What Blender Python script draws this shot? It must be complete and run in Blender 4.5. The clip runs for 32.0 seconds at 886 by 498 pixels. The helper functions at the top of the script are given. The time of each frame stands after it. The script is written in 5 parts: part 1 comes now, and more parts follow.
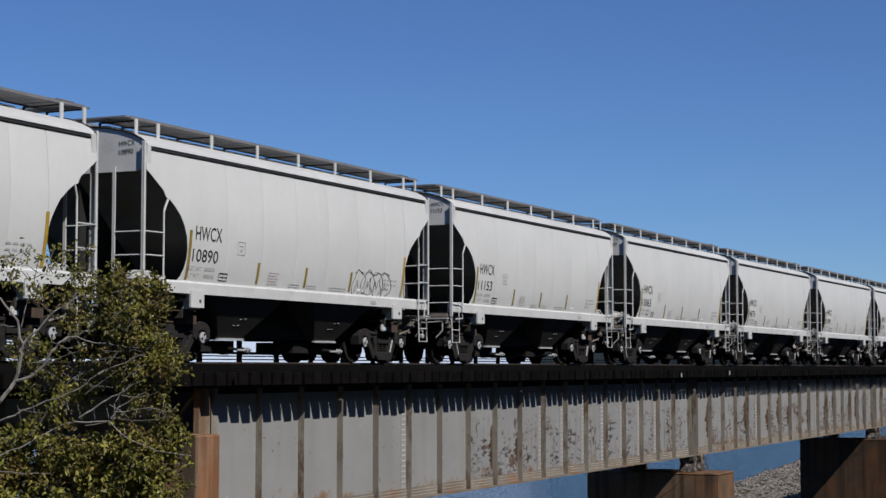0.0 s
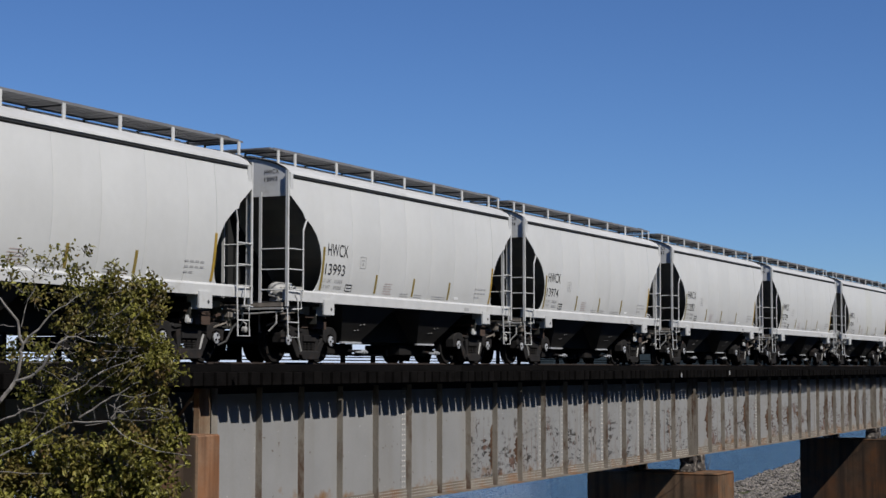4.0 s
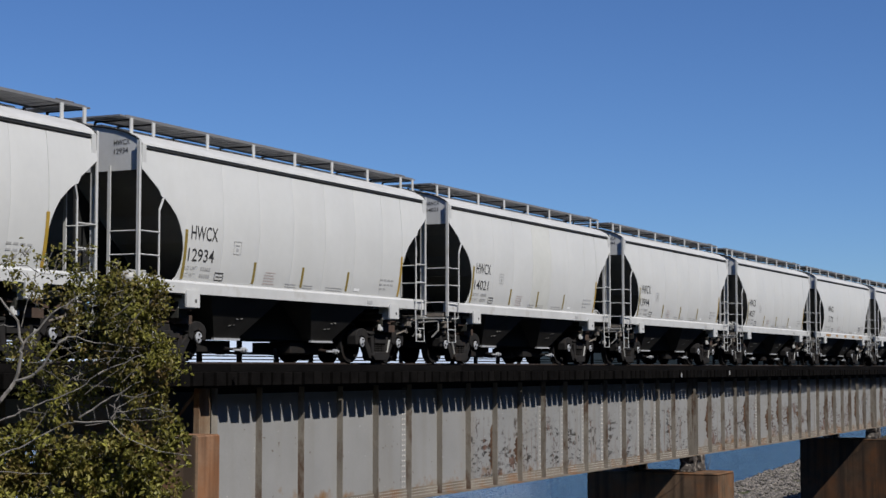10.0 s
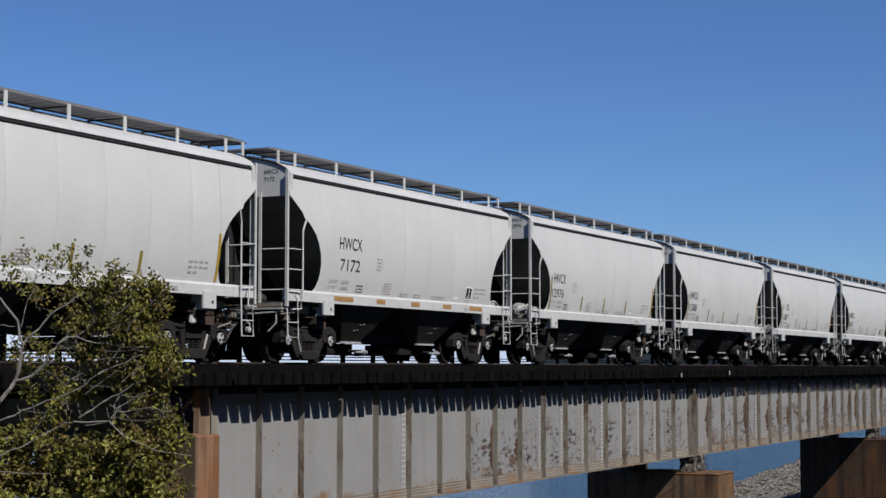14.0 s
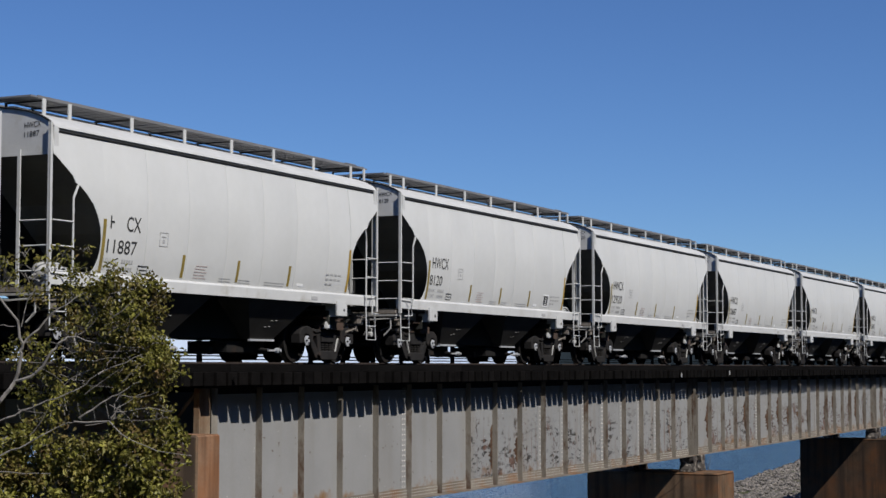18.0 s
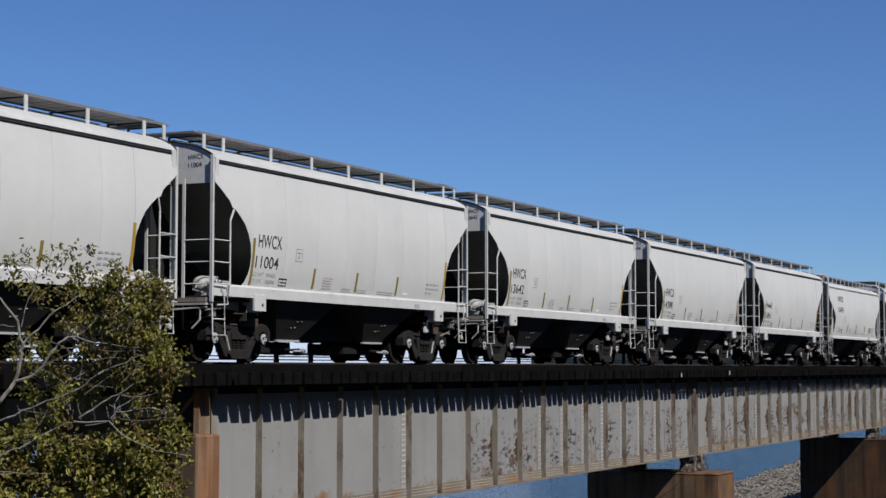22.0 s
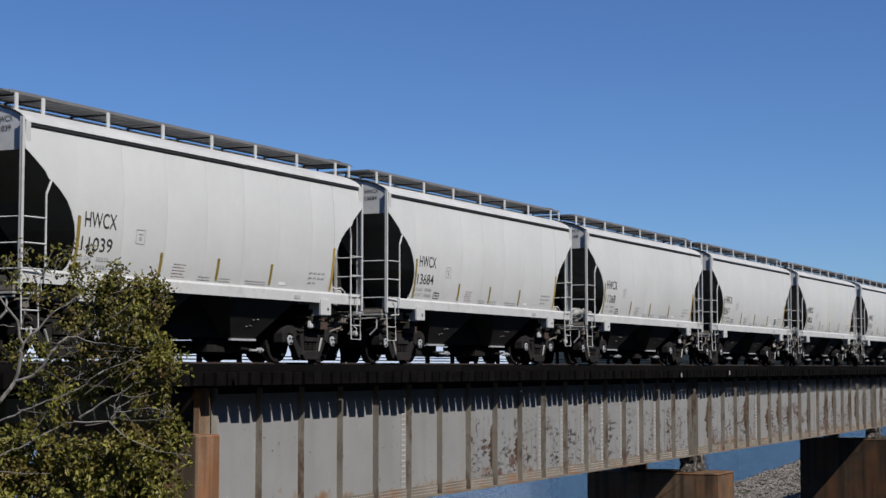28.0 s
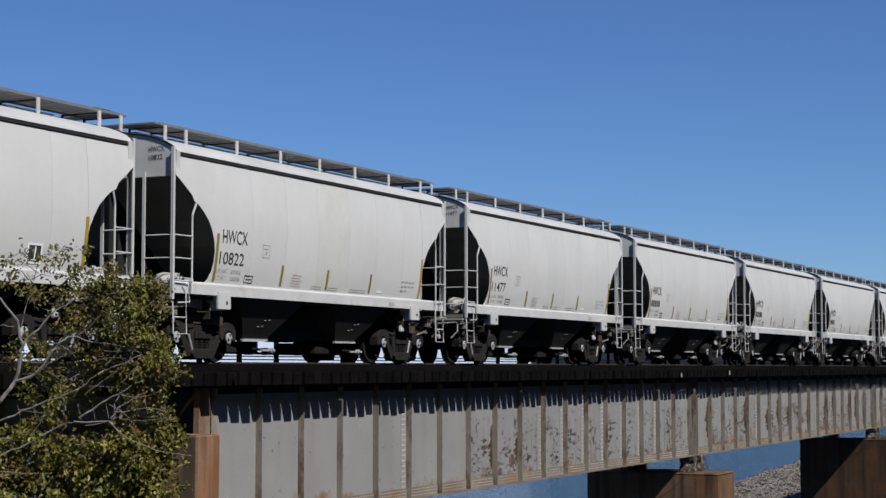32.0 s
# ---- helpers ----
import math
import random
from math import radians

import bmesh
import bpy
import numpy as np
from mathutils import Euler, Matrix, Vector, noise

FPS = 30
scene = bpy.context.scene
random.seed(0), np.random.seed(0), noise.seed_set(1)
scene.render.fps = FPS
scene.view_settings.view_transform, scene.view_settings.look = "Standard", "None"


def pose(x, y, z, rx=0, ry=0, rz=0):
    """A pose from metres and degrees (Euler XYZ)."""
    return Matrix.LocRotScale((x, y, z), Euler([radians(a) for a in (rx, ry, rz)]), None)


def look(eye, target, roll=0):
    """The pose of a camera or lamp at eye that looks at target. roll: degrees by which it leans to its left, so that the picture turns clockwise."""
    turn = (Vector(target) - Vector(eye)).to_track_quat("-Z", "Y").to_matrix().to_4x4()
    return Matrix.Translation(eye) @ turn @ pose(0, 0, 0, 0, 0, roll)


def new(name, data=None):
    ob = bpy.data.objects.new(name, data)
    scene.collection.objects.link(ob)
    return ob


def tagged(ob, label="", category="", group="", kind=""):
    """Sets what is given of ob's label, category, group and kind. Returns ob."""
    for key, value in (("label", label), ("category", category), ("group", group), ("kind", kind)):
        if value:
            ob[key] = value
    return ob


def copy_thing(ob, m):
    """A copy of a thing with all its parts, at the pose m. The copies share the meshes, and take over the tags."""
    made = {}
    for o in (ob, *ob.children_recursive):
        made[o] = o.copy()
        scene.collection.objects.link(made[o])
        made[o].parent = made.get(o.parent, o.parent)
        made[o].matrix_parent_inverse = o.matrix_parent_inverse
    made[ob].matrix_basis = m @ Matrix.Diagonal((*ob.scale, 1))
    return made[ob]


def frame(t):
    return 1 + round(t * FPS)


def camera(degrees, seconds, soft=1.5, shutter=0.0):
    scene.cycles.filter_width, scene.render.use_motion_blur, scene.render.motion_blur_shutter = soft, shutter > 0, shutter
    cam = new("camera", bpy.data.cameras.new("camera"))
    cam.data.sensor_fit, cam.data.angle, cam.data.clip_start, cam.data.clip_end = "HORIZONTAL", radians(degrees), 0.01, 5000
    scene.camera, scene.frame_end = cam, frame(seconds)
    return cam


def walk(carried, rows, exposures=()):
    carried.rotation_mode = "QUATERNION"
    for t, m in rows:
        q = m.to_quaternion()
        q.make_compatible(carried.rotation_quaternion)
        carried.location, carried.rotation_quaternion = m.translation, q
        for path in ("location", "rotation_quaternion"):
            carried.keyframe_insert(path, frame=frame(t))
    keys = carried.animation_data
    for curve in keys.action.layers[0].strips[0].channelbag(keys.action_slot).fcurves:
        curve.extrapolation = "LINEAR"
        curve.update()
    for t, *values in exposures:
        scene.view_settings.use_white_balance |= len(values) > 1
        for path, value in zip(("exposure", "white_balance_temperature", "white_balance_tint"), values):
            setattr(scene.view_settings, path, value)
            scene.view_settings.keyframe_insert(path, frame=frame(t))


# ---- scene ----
cam = camera(28.84, 32.0, soft=1.5)
EYE = Vector((0.0, 0.0, -0.11))
YAW, TILT = radians(25.427), radians(3.94)
AIM = EYE + 100 * Vector((math.cos(YAW) * math.cos(TILT), math.sin(YAW) * math.cos(TILT), math.sin(TILT)))
walk(cam, [(0.0, look(EYE, AIM)), (32.0, look(EYE, AIM))], exposures=[(0.0, -0.10), (2.0, -0.12), (3.5, -0.11), (8.0, -0.06), (25.0, -0.04), (32.0, -0.05)])

# ---- light ----
SUN_TO = Vector((-0.44, -1.0, 1.15)).normalized()
world = bpy.data.worlds.new("sky")
scene.world = world
world.use_nodes = True
wn = world.node_tree.nodes
sky = wn.new("ShaderNodeTexSky")
sky.sky_type, sky.sun_disc = "NISHITA", False
sky.sun_elevation, sky.sun_rotation = math.asin(SUN_TO.z), math.atan2(SUN_TO.x, SUN_TO.y)
sky.air_density, sky.dust_density, sky.ozone_density, sky.altitude = 1.0, 0.0, 3.0, 1500
wn["Background"].inputs["Strength"].default_value = 0.096
vivid = wn.new("ShaderNodeVectorMath")
vivid.operation = "MULTIPLY"
vivid.inputs[1].default_value = (0.465, 0.645, 0.935)
world.node_tree.links.new(sky.outputs["Color"], vivid.inputs[0])
world.node_tree.links.new(vivid.outputs["Vector"], wn["Background"].inputs["Color"])
sun = new("sun", bpy.data.lights.new("sun", "SUN"))
sun.data.energy, sun.data.angle, sun.data.color = 5.3, radians(0.53), (1.0, 0.965, 0.915)
sun.matrix_world = look(SUN_TO * 100, (0, 0, 0))

# ---- plan ----
TRACK_Y = 19.2          # centre line of the track; rail head at z = 0
PITCH = 12.63           # length of one car over its couplers
CAR_LEN = 11.40         # corner post to corner post
WHEEL_R = 0.457
WATER_Z = -10.1
SPAN_JOINTS = (27.55, 58.25, 89.1, 119.95)
STIFF_X, STIFF_STEP, SPAN = 29.46, 1.663, 30.83   # first stiffener, its spacing, and the span's length


def passed(t):
    """How many cars have gone by the mark at x = 40 after t seconds."""
    return 1.5493e-05 * t ** 3 - 5.4700e-04 * t ** 2 + 0.90577 * t - 0.8158


# ---- materials ----
def mat(name, base, rough=0.6, metal=0.0, var=0.12, scale=3.0, bump=0.15, fine=40.0, second=None, second_scale=1.2,
        second_at=(0.55, 0.7), smear=None, stretch=(1, 1, 1), per_object=0.0, spec=0.5, distance=0.004, streak=None, island=0.0, trans=0.0, low=None, speck=0.0, run=(1.6, 1.0, 0.12), run_at=(0.5, 0.85)):
    m = bpy.data.materials.new(name)
    m.use_nodes = True
    n, l = m.node_tree.nodes, m.node_tree.links
    b = n["Principled BSDF"]
    b.inputs["Metallic"].default_value = metal
    b.inputs["Specular IOR Level"].default_value = spec
    co = n.new("ShaderNodeTexCoord")
    mp = n.new("ShaderNodeMapping")
    mp.inputs["Scale"].default_value = stretch
    l.new(co.outputs["Object"], mp.inputs["Vector"])
    oi = n.new("ShaderNodeObjectInfo")
    off = n.new("ShaderNodeVectorMath")
    off.operation = "MULTIPLY_ADD"
    l.new(oi.outputs["Random"], off.inputs[0])
    off.inputs[1].default_value = (37, 53, 19)
    l.new(mp.outputs["Vector"], off.inputs[2])

    def noise_tex(sc, detail=6.0, rgh=0.6):
        t = n.new("ShaderNodeTexNoise")
        t.inputs["Scale"].default_value, t.inputs["Detail"].default_value, t.inputs["Roughness"].default_value = sc, detail, rgh
        l.new(off.outputs[0], t.inputs["Vector"])
        return t

    def ramp(src, lo, hi, a=0.0, c=1.0):
        r = n.new("ShaderNodeMapRange")
        r.inputs[1].default_value, r.inputs[2].default_value, r.inputs[3].default_value, r.inputs[4].default_value = lo, hi, a, c
        l.new(src, r.inputs[0])
        return r.outputs[0]

    def mix(kind, fac, c1, c2):
        x = n.new("ShaderNodeMix")
        x.data_type, x.blend_type = "RGBA", kind
        for sock, val in ((x.inputs[0], fac), (x.inputs[6], c1), (x.inputs[7], c2)):
            if isinstance(val, (int, float)):
                sock.default_value = val
            elif isinstance(val, tuple):
                sock.default_value = (*val, 1)
            else:
                l.new(val, sock)
        return x.outputs[2]

    big, small = noise_tex(scale), noise_tex(fine, 4.0)
    g = n.new("ShaderNodeMath")
    g.operation = "MULTIPLY_ADD"
    l.new(ramp(big.outputs["Fac"], 0.3, 0.7, 1 - var, 1 + var), g.inputs[0])
    l.new(ramp(small.outputs["Fac"], 0.3, 0.7, 1 - var * 0.5, 1 + var * 0.5), g.inputs[1])
    g.inputs[2].default_value = 0.0
    col = mix("MULTIPLY", 1.0, base, g.outputs[0])
    if second:
        s = noise_tex(second_scale, 8.0, 0.65).outputs["Fac"]
        if low:
            # water gathers at the foot of the plate, and the wear with it
            sep = n.new("ShaderNodeSeparateXYZ")
            l.new(co.outputs["Object"], sep.inputs[0])
            add = n.new("ShaderNodeMath")
            l.new(s, add.inputs[0])
            l.new(ramp(sep.outputs["Z"], low[0], low[1], -low[2], low[2]), add.inputs[1])
            s = add.outputs[0]
        col = mix("MIX", ramp(s, *second_at), col, second)
    if streak:
        # runs of dirt down the sheet
        mp2 = n.new("ShaderNodeMapping")
        mp2.inputs["Scale"].default_value = run
        l.new(co.outputs["Object"], mp2.inputs["Vector"])
        t = n.new("ShaderNodeTexNoise")
        t.inputs["Scale"].default_value, t.inputs["Detail"].default_value = 1.0, 5.0
        l.new(mp2.outputs["Vector"], t.inputs["Vector"])
        col = mix("MIX", ramp(t.outputs["Fac"], *run_at, 0.0, streak[3]), col, tuple(streak[:3]))
    if speck:
        # chips and chalky spots
        col = mix("MIX", ramp(noise_tex(8.0, 1.0, 0.4).outputs["Fac"], 0.745, 0.765, 0.0, speck), col, (0.10, 0.075, 0.055))
        col = mix("MIX", ramp(noise_tex(11.0, 1.0, 0.4).outputs["Fac"], 0.785, 0.80, 0.0, speck), col, (0.45, 0.45, 0.43))
    if smear:
        # paint scraped and peeled off in patches, in short smears
        def stretched(size, scale_, detail):
            m3 = n.new("ShaderNodeMapping")
            m3.inputs["Scale"].default_value = size
            l.new(off.outputs[0], m3.inputs["Vector"])
            t = n.new("ShaderNodeTexNoise")
            t.inputs["Scale"].default_value, t.inputs["Detail"].default_value, t.inputs["Roughness"].default_value = scale_, detail, 0.58
            l.new(m3.outputs["Vector"], t.inputs["Vector"])
            return t.outputs["Fac"]

        def times(a, c):
            k = n.new("ShaderNodeMath")
            k.operation = "MULTIPLY"
            l.new(a, k.inputs[0])
            l.new(c, k.inputs[1])
            return k.outputs[0]
        sep3 = n.new("ShaderNodeSeparateXYZ")
        l.new(co.outputs["Object"], sep3.inputs[0])
        # most of the wear lies over the lower half of the plate
        zone = times(ramp(sep3.outputs["Z"], -1.25, -1.9), ramp(noise_tex(1.3, 4.0, 0.6).outputs["Fac"], 0.47, 0.56))
        flecks = times(zone, ramp(stretched((0.55, 1.0, 1.9), 5.5, 7.0), 0.52, 0.555, 0.0, smear[3]))
        col = mix("MIX", flecks, col, tuple(smear[:3]))
        blots = times(ramp(sep3.outputs["Z"], -1.05, -1.6), ramp(stretched((1.0, 1.0, 0.9), 3.4, 8.0), 0.605, 0.645, 0.0, 0.9))
        tone = mix("MIX", ramp(noise_tex(1.3, 3.0).outputs["Fac"], 0.46, 0.56), (0.05, 0.042, 0.038), (0.10, 0.05, 0.034))
        col = mix("MIX", blots, col, tone)
        patch = times(zone, ramp(stretched((0.9, 1.0, 0.8), 1.7, 9.0), 0.58, 0.62, 0.0, 0.85))
        col = mix("MIX", patch, col, tone)
        drips = times(ramp(sep3.outputs["Z"], -1.5, -2.2, 0.15, 1.0), ramp(stretched((6.5, 1.0, 0.5), 1.0, 6.0), 0.56, 0.67, 0.0, 0.8))
        col = mix("MIX", drips, col, (0.13, 0.088, 0.058))
    if per_object:
        col = mix("MULTIPLY", 1.0, col, ramp(oi.outputs["Random"], 0, 1, 1 - per_object, 1 + per_object))
    if island:
        ge = n.new("ShaderNodeNewGeometry")
        col = mix("MULTIPLY", 1.0, col, ramp(ge.outputs["Random Per Island"], 0, 1, 1 - island, 1 + island))
    l.new(col, b.inputs["Base Color"])
    l.new(ramp(big.outputs["Fac"], 0.2, 0.8, max(0.02, rough - 0.1), min(1.0, rough + 0.1)), b.inputs["Roughness"])
    if bump:
        bp = n.new("ShaderNodeBump")
        bp.inputs["Strength"].default_value, bp.inputs["Distance"].default_value = bump, distance
        l.new(small.outputs["Fac"], bp.inputs["Height"])
        l.new(bp.outputs["Normal"], b.inputs["Normal"])
    if trans:
        b.inputs["Transmission Weight"].default_value = 0.0
        out = n["Material Output"]
        tr = n.new("ShaderNodeBsdfTranslucent")
        l.new(col, tr.inputs["Color"])
        ms = n.new("ShaderNodeMixShader")
        ms.inputs[0].default_value = trans
        l.new(b.outputs[0], ms.inputs[1])
        l.new(tr.outputs[0], ms.inputs[2])
        l.new(ms.outputs[0], out.inputs["Surface"])
    return m


M = {}
M["car_white"] = mat("car_white_paint", (0.550, 0.553, 0.543), 0.5, var=0.035, scale=0.7, fine=6, bump=0.06, distance=0.02,
                     streak=(0.46, 0.455, 0.42, 0.25))
M["car_yellowed"] = mat("car_white_paint_yellowed", (0.54, 0.542, 0.512), 0.5, var=0.04, scale=1.5, fine=6, bump=0.06, distance=0.02)
M["gutter"] = mat("eave_dark_grey_paint", (0.02, 0.02, 0.02), 0.7, var=0.15, scale=2, spec=0.2)
# end slope and inner side sheets, much darker than the body paint
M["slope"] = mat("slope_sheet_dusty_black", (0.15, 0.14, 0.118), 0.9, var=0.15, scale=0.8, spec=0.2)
M["slope_grey"] = mat("slope_sheet_dusty_grey", (0.42, 0.40, 0.36), 0.9, var=0.2, scale=0.8, spec=0.2, second=(0.20, 0.15, 0.11), second_at=(0.5, 0.7))
M["tank"] = mat("air_tank_dusty_paint", (0.33, 0.325, 0.31), 0.6, var=0.2, scale=4)
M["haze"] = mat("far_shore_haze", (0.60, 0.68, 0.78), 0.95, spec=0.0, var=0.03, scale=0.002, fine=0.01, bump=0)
M["woods"] = mat("far_woods", (0.03, 0.04, 0.045), 0.95, spec=0.0, var=0.2, scale=0.03, fine=0.2, bump=0)
M["roof"] = mat("car_roof_dusty_white", (0.455, 0.455, 0.447), 0.6, var=0.08, scale=1.0, fine=8, bump=0.1, second=(0.40, 0.395, 0.378), second_scale=2.2,
                second_at=(0.5, 0.75), stretch=(0.5, 1, 1))
M["rigging"] = mat("brake_rigging_dusty_steel", (0.17, 0.15, 0.13), 0.8, var=0.3, scale=6, spec=0.2)
M["car_trim"] = mat("car_trim_white_paint", (0.50, 0.502, 0.495), 0.5, var=0.07, scale=2.0, bump=0.05, second=(0.37, 0.35, 0.31),
                    second_scale=2.5, second_at=(0.56, 0.78))
# underbody colour is kept near black to deepen its shade
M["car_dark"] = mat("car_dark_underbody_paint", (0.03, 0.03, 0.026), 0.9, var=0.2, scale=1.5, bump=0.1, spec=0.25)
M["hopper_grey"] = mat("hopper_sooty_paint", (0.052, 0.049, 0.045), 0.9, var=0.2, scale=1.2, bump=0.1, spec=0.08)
M["grate"] = mat("galvanised_grating", (0.20, 0.20, 0.205), 0.6, metal=0.3, var=0.1, bump=0.1)
M["cast"] = mat("cast_steel_grimy", (0.019, 0.0178, 0.0175), 0.85, spec=0.15, var=0.25, scale=5, bump=0.3, second=(0.04, 0.028, 0.023), second_scale=3,
                second_at=(0.55, 0.75))
M["wheel"] = mat("wheel_steel", (0.014, 0.013, 0.0125), 0.85, spec=0.15, var=0.2, scale=4, second=(0.03, 0.02, 0.015), second_scale=3)
M["cap"] = mat("bearing_cap_grey", (0.34, 0.35, 0.37), 0.5, var=0.2, scale=12)
M["black"] = mat("lettering_black", (0.032, 0.032, 0.032), 0.6, var=0.1, bump=0)
M["grey_text"] = mat("small_lettering_grey", (0.36, 0.36, 0.36), 0.6, var=0.1, bump=0)
M["red_text"] = mat("small_lettering_red", (0.47, 0.39, 0.375), 0.6, var=0.1, bump=0)
M["yellow"] = mat("reflective_stripe_yellow", (0.36, 0.235, 0.035), 0.45, var=0.15, scale=6, bump=0.05)
M["olive"] = mat("reflective_stripe_grimy", (0.245, 0.18, 0.036), 0.5, var=0.25, scale=5, bump=0.05, second=(0.12, 0.10, 0.04), second_scale=5, second_at=(0.5, 0.7))
M["orange"] = mat("reflective_stripe_brown", (0.34, 0.19, 0.07), 0.5, var=0.15, scale=6, bump=0.05)
M["white"] = mat("label_white", (0.8, 0.8, 0.8), 0.5, var=0.04, bump=0)
M["rust"] = mat("coupler_rust", (0.055, 0.034, 0.024), 0.85, var=0.3, scale=6, bump=0.4)
M["hose"] = mat("rubber_hose", (0.03, 0.03, 0.03), 0.7, var=0.1)
M["girder"] = mat("girder_grey_paint", (0.243, 0.241, 0.236), 0.7, spec=0.2, var=0.07, scale=0.8, fine=25, bump=0.08,
                  second=(0.19, 0.108, 0.05), second_scale=1.6, second_at=(0.55, 0.72), streak=(0.17, 0.15, 0.12, 0.5), low=(-2.3, -3.15, 0.14), speck=0.8)
M["girder_worn"] = mat("girder_peeling_paint", (0.232, 0.233, 0.231), 0.7, spec=0.2, var=0.08, scale=0.8, fine=25, bump=0.15,
                       second=(0.15, 0.088, 0.05), second_scale=1.9, second_at=(0.55, 0.70), streak=(0.17, 0.135, 0.10, 0.6), low=(-2.45, -3.1, 0.17),
                       smear=(0.026, 0.023, 0.021, 0.92), speck=0.8)
M["girder_runs"] = mat("girder_rust_run_paint", (0.232, 0.233, 0.231), 0.7, spec=0.2, var=0.08, scale=0.8, fine=25, bump=0.12, second=(0.19, 0.105, 0.052), second_scale=1.6,
                       second_at=(0.52, 0.70), low=(-2.35, -3.1, 0.19), smear=(0.055, 0.034, 0.024, 0.9), speck=0.6)
M["stiff"] = mat("girder_stiffener_paint", (0.203, 0.182, 0.152), 0.7, spec=0.2, var=0.22, scale=1.6, bump=0.1, second=(0.085, 0.046, 0.027),
                 second_scale=2.4, second_at=(0.51, 0.68), stretch=(1, 1, 0.5))
M["flange"] = mat("girder_rusty_flange", (0.165, 0.143, 0.116), 0.75, spec=0.2, var=0.25, scale=1.4, bump=0.2, second=(0.17, 0.088, 0.042),
                  second_scale=1.1, second_at=(0.50, 0.66))
M["rivet"] = mat("rivet_paint", (0.43, 0.41, 0.375), 0.5, var=0.15, scale=5, bump=0)
M["tie"] = mat("creosoted_timber", (0.0058, 0.0052, 0.005), 0.95, spec=0.02, var=0.4, scale=3, fine=30, bump=0.4, stretch=(1, 0.3, 1), per_object=0.2)
M["guard"] = mat("guard_timber", (0.006, 0.0055, 0.0054), 0.95, spec=0.02, var=0.4, scale=2, bump=0.4, stretch=(0.2, 1, 1))
M["rail"] = mat("rail_rust", (0.04, 0.029, 0.024), 0.7, metal=0.3, var=0.2, scale=4)
M["rail_top"] = mat("rail_polished", (0.5, 0.5, 0.5), 0.25, metal=1.0, var=0.1, scale=8)
M["pier"] = mat("rust_stained_concrete", (0.125, 0.082, 0.052), 0.92, spec=0.1, var=0.28, scale=1.6, fine=22, bump=0.35, second=(0.20, 0.085, 0.034),
                second_scale=0.7, second_at=(0.45, 0.7), streak=(0.04, 0.028, 0.02, 0.9), run=(3.6, 3.6, 0.2), run_at=(0.47, 0.70))
M["pier_brown"] = mat("brown_streaked_concrete", (0.20, 0.135, 0.085), 0.92, spec=0.1, var=0.28, scale=1.6, fine=22, bump=0.35, second=(0.26, 0.115, 0.05),
                      second_scale=0.8, second_at=(0.5, 0.68), streak=(0.07, 0.05, 0.036, 0.9), run=(3.0, 2.2, 0.12), run_at=(0.44, 0.60))
M["top_flange"] = mat("tar_stained_steel", (0.022, 0.018, 0.016), 0.85, spec=0.1, var=0.35, scale=2.0, bump=0.2, second=(0.06, 0.036, 0.024), second_scale=1.5, second_at=(0.55, 0.72))
M["rust_run"] = mat("dark_rust_run", (0.06, 0.037, 0.026), 0.9, spec=0.1, var=0.35, scale=5, bump=0.2, second=(0.115, 0.072, 0.046), second_scale=7.0, second_at=(0.48, 0.6))
M["rust_post"] = mat("rusted_end_post", (0.205, 0.15, 0.10), 0.85, spec=0.15, var=0.25, scale=2.0, bump=0.2, second=(0.17, 0.082, 0.042),
                     second_scale=1.4, second_at=(0.5, 0.7), streak=(0.10, 0.06, 0.035, 0.7), run=(5, 5, 0.25), run_at=(0.48, 0.66))
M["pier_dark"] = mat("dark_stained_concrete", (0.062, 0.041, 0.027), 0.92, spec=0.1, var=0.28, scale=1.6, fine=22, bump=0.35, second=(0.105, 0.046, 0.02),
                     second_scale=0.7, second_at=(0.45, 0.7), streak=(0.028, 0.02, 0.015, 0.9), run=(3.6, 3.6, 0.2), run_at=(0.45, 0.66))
M["pier_orange"] = mat("orange_rust_concrete", (0.22, 0.135, 0.085), 0.92, spec=0.1, var=0.25, scale=1.8, fine=22, bump=0.35, second=(0.25, 0.105, 0.045),
                       second_scale=0.7, second_at=(0.42, 0.66), streak=(0.075, 0.042, 0.026, 0.9), run=(3.4, 3.4, 0.25), run_at=(0.46, 0.68))
M["bearing"] = mat("bearing_steel", (0.05, 0.041, 0.034), 0.8, var=0.2, scale=5, second=(0.24, 0.21, 0.18), second_scale=5.0, second_at=(0.52, 0.58))
M["rock"] = mat("riprap_stone", (0.128, 0.113, 0.098), 0.9, var=0.3, scale=1.5, fine=14, bump=0.6, distance=0.03, island=0.65)
M["soil"] = mat("weedy_soil", (0.062, 0.055, 0.032), 0.95, spec=0.1, second=(0.045, 0.06, 0.02), second_scale=0.4, second_at=(0.45, 0.6), var=0.3, scale=0.8, fine=10, bump=0.5, distance=0.05)
M["bark"] = mat("pale_bark", (0.165, 0.152, 0.138), 0.85, var=0.25, scale=6, bump=0.4, stretch=(1, 1, 0.3))
M["twig"] = mat("thin_twig_bark", (0.125, 0.112, 0.10), 0.85, var=0.25, scale=8, bump=0.3)
M["leaf"] = mat("tree_leaf", (0.182, 0.174, 0.036), 0.5, spec=0.35, var=0.3, scale=1.5, bump=0, island=0.6, trans=0.3, second=(0.135, 0.086, 0.034),
                second_scale=2.6, second_at=(0.48, 0.66))
M["bird"] = mat("bird_dark", (0.03, 0.03, 0.03), 0.7, bump=0)

